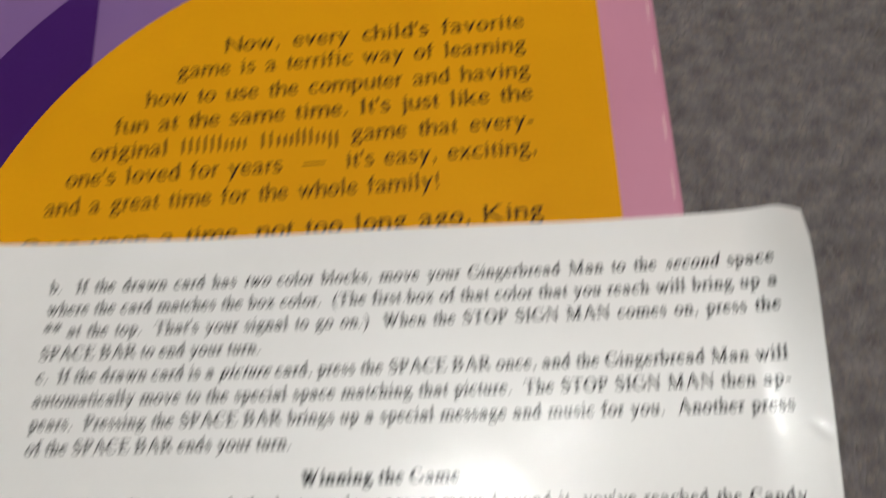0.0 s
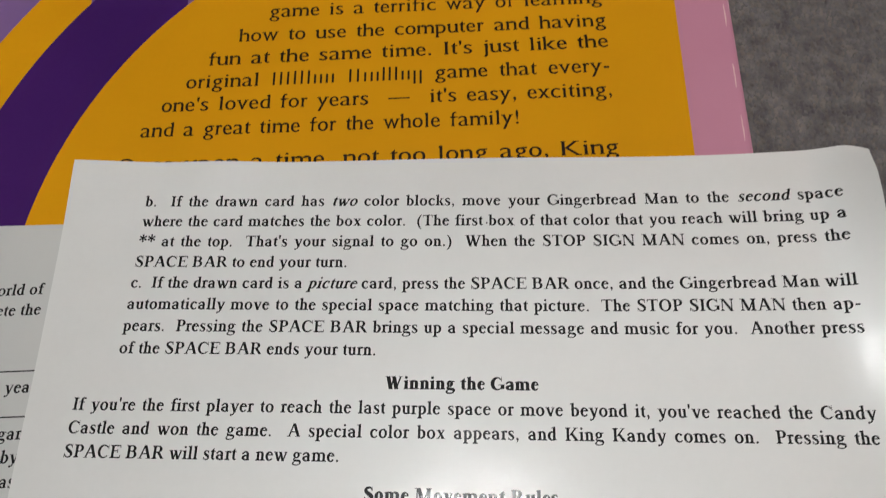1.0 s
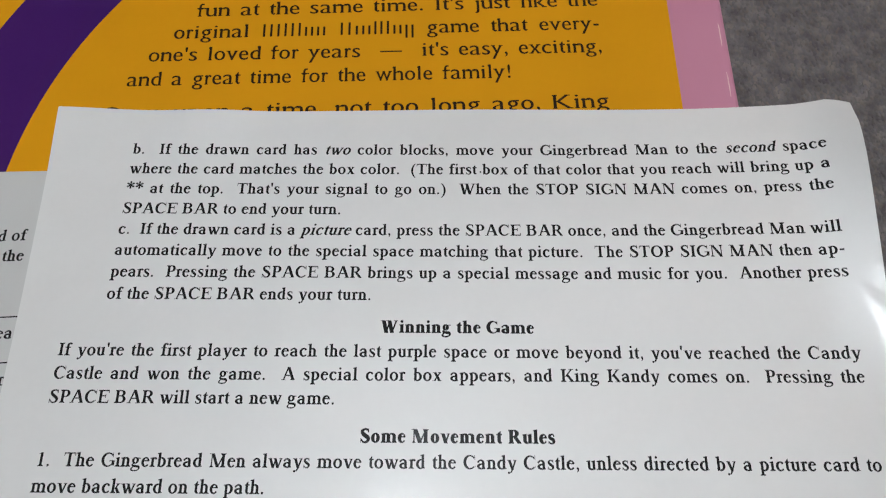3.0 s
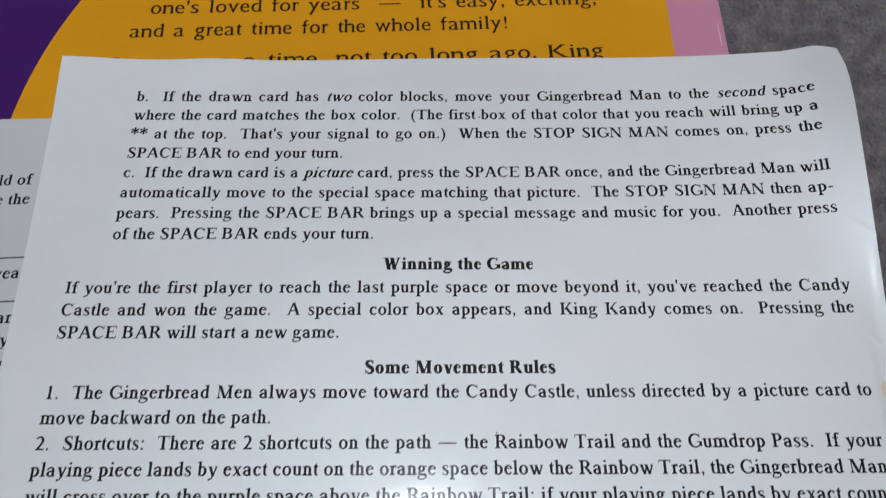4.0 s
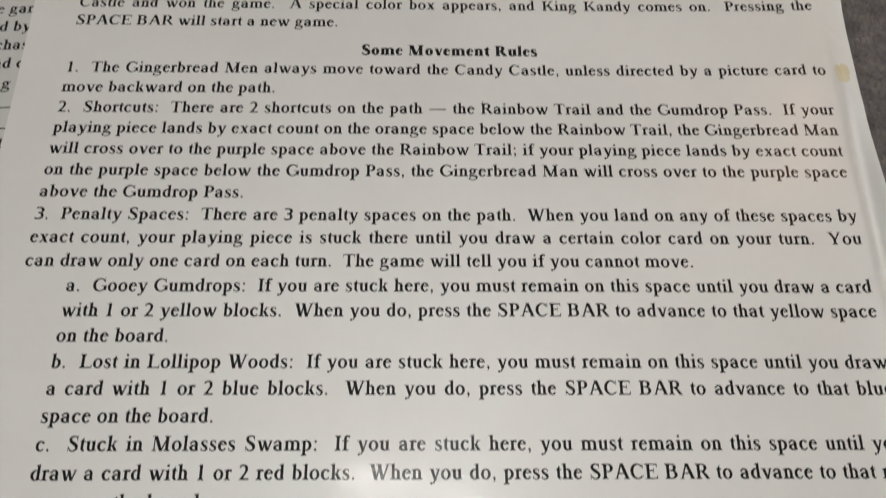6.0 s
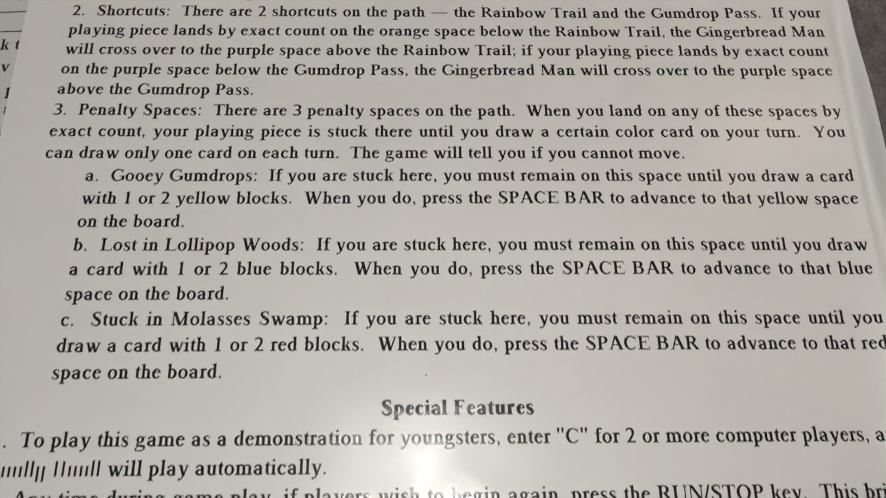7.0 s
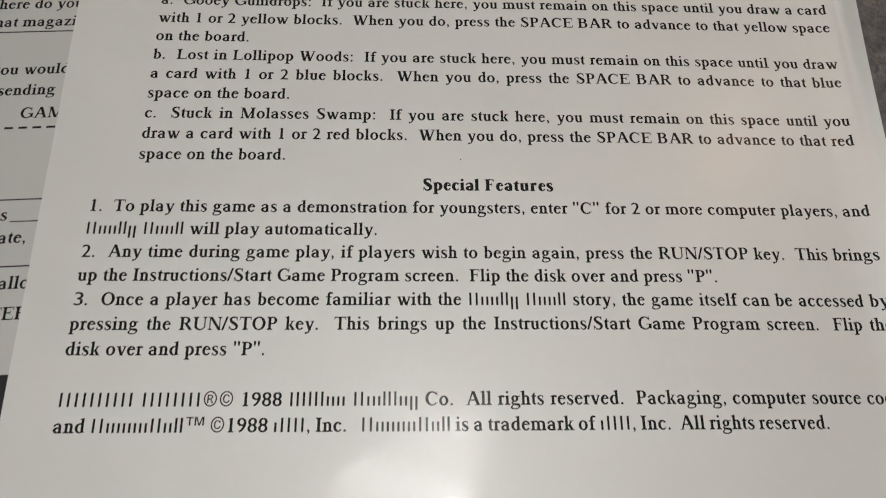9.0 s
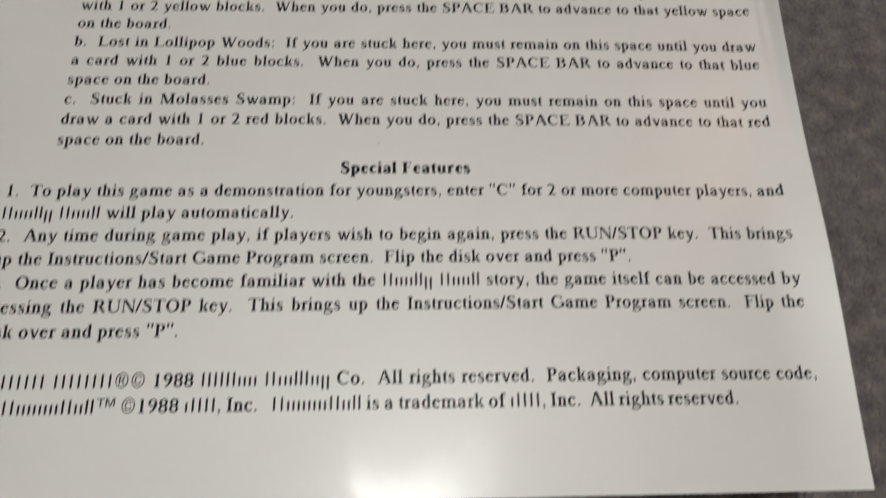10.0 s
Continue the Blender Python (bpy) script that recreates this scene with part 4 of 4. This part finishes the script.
def between(y, knots):
    """A smooth curve through (y, height) knots, the highest y first."""
    if y >= knots[0][0]:
        return knots[0][1]
    last = len(knots) - 1
    slope = lambda i: 0.0 if i in (0, last) else (knots[i + 1][1] - knots[i - 1][1]) / (knots[i + 1][0] - knots[i - 1][0])
    for i in range(last):
        (ya, za), (yb, zb) = knots[i], knots[i + 1]
        if y >= yb:
            h = yb - ya
            t = (y - ya) / h
            return ((2 * t ** 3 - 3 * t * t + 1) * za + (t ** 3 - 2 * t * t + t) * h * slope(i)
                    + (3 * t * t - 2 * t ** 3) * zb + (t ** 3 - t * t) * h * slope(i + 1))
    return knots[-1][1]


LIFT = ((63, 2.5), (54, 2.75), (38, 2.25), (17, 0.85), (0, 0.75), (-30, 0.0), (-63, -0.8), (-85, -0.9), (-115, -1.7), (-130, -1.7))
RIM = ((64, 2.2), (57, 2.8), (50, 2.9), (37, 2.0), (20, 1.0), (8, -0.2), (-8, -0.5), (-24, 0.5), (-40, 0.9), (-70, 1.5), (-100, 1.9), (-130, 1.2))


def rise(v, a, b):
    """0 before a, 1 past b, smooth between."""
    t = min(max((v - a) / (b - a), 0.0), 1.0)
    return t * t * (3 - 2 * t)


def ridge(x, y, x0, y0, x1, y1, width):
    """1 on a short straight crease, falling off beside it and at its ends."""
    dx, dy = x1 - x0, y1 - y0
    d = dx * dx + dy * dy
    t = ((x - x0) * dx + (y - y0) * dy) / d
    off = ((x - x0) * dy - (y - y0) * dx) / math.sqrt(d)
    return bump_at(off, 0.0, width) * bump_at(t, 0.5, 0.55)


def sheet_height(x, y):
    """Height of the rules sheet over its flat rest, in millimetres."""
    u, w = max(0.0, (x - 72.0) / 58.0), max(0.0, (x - 126.0) / 9.5)
    z = between(y, LIFT) * u ** 2.5 + between(y, RIM) * w ** 1.5
    z += 0.9 * bump_at(x, -9.0, 11.0) * bump_at(y, 64.0, 13.0)               # lifted corner
    z += 0.75 * bump_at(x, 20.0, 8.0) * bump_at(y, 63.5, 5.0)
    if x > 120.0:
        band = bump_at(y, -32.0, 27.0)                                       # a fold that runs along the rim
        z += band * (1.7 * rise(x, 133.6, 136.3) - 1.4 * rise(x, 131.2, 133.7))
        z += 0.2 * ridge(x, y, 132.6, 8.6, 135.0, 5.9, 0.45) + 0.2 * ridge(x, y, 132.8, 27.9, 135.5, 25.6, 0.5)
        z += 0.1 * ridge(x, y, 134.9, 24.5, 134.8, 16.0, 0.6)
        z += 0.2 * ridge(x, y, 134.2, 1.0, 135.8, -7.5, 0.5)
        z -= 0.24 * max(0.0, 0.84 * (x - 131.9) + 0.54 * (y - 63.2))         # the corner bent down
    z += 0.10 * math.sin(y * 0.075 + 0.6) * math.sin(x * 0.05) + 0.05 * math.sin(y * 0.21 + x * 0.06)
    return max(z, -2.5 if x > 120 else -1.2 if x > 25 else -0.2)


def on_sheet(x, y, lift=0.0):
    return (x * MM, y * MM, SHEET_Z + sheet_height(x, y) * MM + lift)


def sheet_left(y):
    return -8.5 + 1.0 * (1 - math.exp((min(y, 63.0) - 63.0) / 55.0))


def sheet_right(y):
    return 135.55 + 0.6 * bump_at(y, -28.0, 30.0) + 0.35 * bump_at(y, -110.0, 34.0)


def build_rules_sheet():
    sheet = tagged(new("rules_sheet"), "white printed rules sheet with a curled edge on a box", "paper")
    nx, ny = 150, 400
    top, bottom = 63.1, -129.1
    rows = []
    thick = 0.00011
    for layer in (0, 1):
        for j in range(ny + 1):
            y = top + (bottom - top) * j / ny
            for i in range(nx + 1):
                u = 0.83 * i / 60 if i < 60 else 0.83 + 0.17 * (i - 60) / 90        # finer towards the curled rim
                x = sheet_left(y) + (sheet_right(y) - sheet_left(y)) * u
                # corner worn round, edge not quite straight
                yy = y - 0.25 * math.sin(x * 0.07) * (1 if j == 0 else 0)
                yy += 0.55 * max(0.0, (x - 50.0) / 85.0) * max(0.0, 1 - 5 * j / ny)
                yy -= 1.5 * max(0.0, (x - 131.0) / 4.5) ** 2 * max(0.0, 1 - 5 * j / ny)
                rows.append(on_sheet(x, yy, -thick * layer))
    faces = []
    n = (nx + 1) * (ny + 1)
    at = lambda j, i: j * (nx + 1) + i
    for j in range(ny):
        for i in range(nx):
            faces.append((at(j, i), at(j + 1, i), at(j + 1, i + 1), at(j, i + 1)))
            faces.append((n + at(j, i), n + at(j, i + 1), n + at(j + 1, i + 1), n + at(j + 1, i)))
    for i in range(nx):
        faces.append((at(0, i), at(0, i + 1), n + at(0, i + 1), n + at(0, i)))
        faces.append((at(ny, i + 1), at(ny, i), n + at(ny, i), n + at(ny, i + 1)))
    for j in range(ny):
        faces.append((at(j + 1, 0), at(j, 0), n + at(j, 0), n + at(j + 1, 0)))
        faces.append((at(j, nx), at(j + 1, nx), n + at(j + 1, nx), n + at(j, nx)))
    page = mesh_object("page", rows, faces, PAPER, sheet, smooth=True)
    page.data.set_sharp_from_angle(angle=0.7)
    tagged(page, "white coated page, curled along one side")
    lift = lambda x, y: on_sheet(x, y, 0.00005)
    block_b = ("b.  If the drawn card has ~two~ color blocks, move your Gingerbread Man to the ~second~ space",
               "where the card matches the box color.  (The first box of that color that you reach will bring up a",
               "** at the top.  That's your signal to go on.)  When the STOP SIGN MAN comes on, press the",
               "SPACE BAR to end your turn.",
               "c.  If the drawn card is a ~picture~ card, press the SPACE BAR once, and the Gingerbread Man will",
               "automatically move to the special space matching that picture.  The STOP SIGN MAN then ap-",
               "pears.  Pressing the SPACE BAR brings up a special message and music for you.  Another press",
               "of the SPACE BAR ends your turn.")
    block_win = ("If you're the first player to reach the last purple space or move beyond it, you've reached the Candy",
                 "Castle and won the game.  A special color box appears, and King Kandy comes on.  Pressing the",
                 "SPACE BAR will start a new game.")
    block_move = ("1.  The Gingerbread Men always move toward the Candy Castle, unless directed by a picture card to",
                  "move backward on the path.",
                  "2.  Shortcuts:  There are 2 shortcuts on the path \u2014 the Rainbow Trail and the Gumdrop Pass.  If your",
                  "playing piece lands by exact count on the orange space below the Rainbow Trail, the Gingerbread Man",
                  "will cross over to the purple space above the Rainbow Trail; if your playing piece lands by exact count",
                  "on the purple space below the Gumdrop Pass, the Gingerbread Man will cross over to the purple space",
                  "above the Gumdrop Pass.",
                  "3.  Penalty Spaces:  There are 3 penalty spaces on the path.  When you land on any of these spaces by",
                  "exact count, your playing piece is stuck there until you draw a certain color card on your turn.  You",
                  "can draw only one card on each turn.  The game will tell you if you cannot move.")
    block_a = ("a.  Gooey Gumdrops:  If you are stuck here, you must remain on this space until you draw a card",
               "with 1 or 2 yellow blocks.  When you do, press the SPACE BAR to advance to that yellow space",
               "on the board.",
               "b.  Lost in Lollipop Woods:  If you are stuck here, you must remain on this space until you draw",
               "a card with 1 or 2 blue blocks.  When you do, press the SPACE BAR to advance to that blue",
               "space on the board.",
               "c.  Stuck in Molasses Swamp:  If you are stuck here, you must remain on this space until you",
               "draw a card with 1 or 2 red blocks.  When you do, press the SPACE BAR to advance to that red",
               "space on the board.")
    block_f = ("1.  To play this game as a demonstration for youngsters, enter \"C\" for 2 or more computer players, and",
               "|##%$ |##% will play automatically.",
               "2.  Any time during game play, if players wish to begin again, press the RUN/STOP key.  This brings",
               "up the Instructions/Start Game Program screen.  Flip the disk over and press \"P\".",
               "3.  Once a player has become familiar with the |##%$ |##% story, the game itself can be accessed by",
               "pressing the RUN/STOP key.  This brings up the Instructions/Start Game Program screen.  Flip the",
               "disk over and press \"P\".")
    block_end = ("^^^^^ ^^^^\u00ae\u00a9 1988 @\u00a6\u00a6\u00a6## |`#%\u00a6#$ Co.  All rights reserved.  Packaging, computer source code,",
                 "and ^####|#%\u2122 \u00a91988 `||, Inc.   ^####|#% is a trademark of `||, Inc.  All rights reserved.")
    edge = 130.55            # where the full lines end
    for block, x, y, step in ((block_b, 6.3, 54.75, 3.945), (block_win, 0.0, 17.45, 3.85), (block_move, 0.0, 0.0, 3.897), (block_a, 6.9, -39.1, 3.918),
                              (block_f, 0.15, -79.95, 3.945), (block_end, 0.2, -111.35, 3.8)):
        for i, text in enumerate(block):
            last = text[-1] in "." and text[-2:] != "o." and len(text) < 90
            wide = sum(ADVANCE[c] for c in text if c != "~") * EM
            full = (edge - x) if wide > 0.9 * (edge - x) and not last else None
            if text.startswith("and ^"):
                full = 116.9
            at_y = y - step * i
            v, f = set_line(text, x, at_y - 0.88, EM, lift, measure=full)
            mesh_object("printed_line", v, f, INK, sheet)
    for text, y in (("Winning the Game", 21.6), ("Some Movement Rules", 3.95), ("Special Features", -75.8)):
        half = sum(ADVANCE_BOLD[c] for c in text) * EM / 2
        v, f = set_line(text, edge / 2 + 0.15 - half, y - 0.95, EM, lift, "bold")
        mesh_object("printed_heading", v, f, INK, sheet)
    # stray specks of ink
    for sx, sy, sr in ((69.6, 50.4, 0.16), (71.0, -6.3, 0.13), (60.9, -71.0, 0.12)):
        ring = [lift(sx + sr * math.cos(a * 0.8), sy + sr * math.sin(a * 0.8)) for a in range(8)]
        mesh_object("ink_speck", ring, [tuple(range(8))], INK, sheet)
    # yellowed scrap of old tape on the rim
    rng = random.Random(5)
    ring = []
    for i in range(22):
        a = i / 22 * 2 * math.pi
        r = 1 + rng.uniform(-0.18, 0.18)
        ring.append((133.5 + 1.25 * r * math.cos(a), -0.3 + 1.9 * r * math.sin(a)))
    ring = [(min(px, sheet_right(py) - 0.15), py) for px, py in ring]
    v = [lift(133.5, -0.3)] + [lift(px, py) for px, py in ring]
    mesh_object("tape_scrap", v, [(0, i + 1, (i + 1) % 22 + 1) for i in range(22)], STAIN, sheet)


build_room()
build_game_box()
build_form_sheet()
build_rules_sheet()
build_carpet_pile()
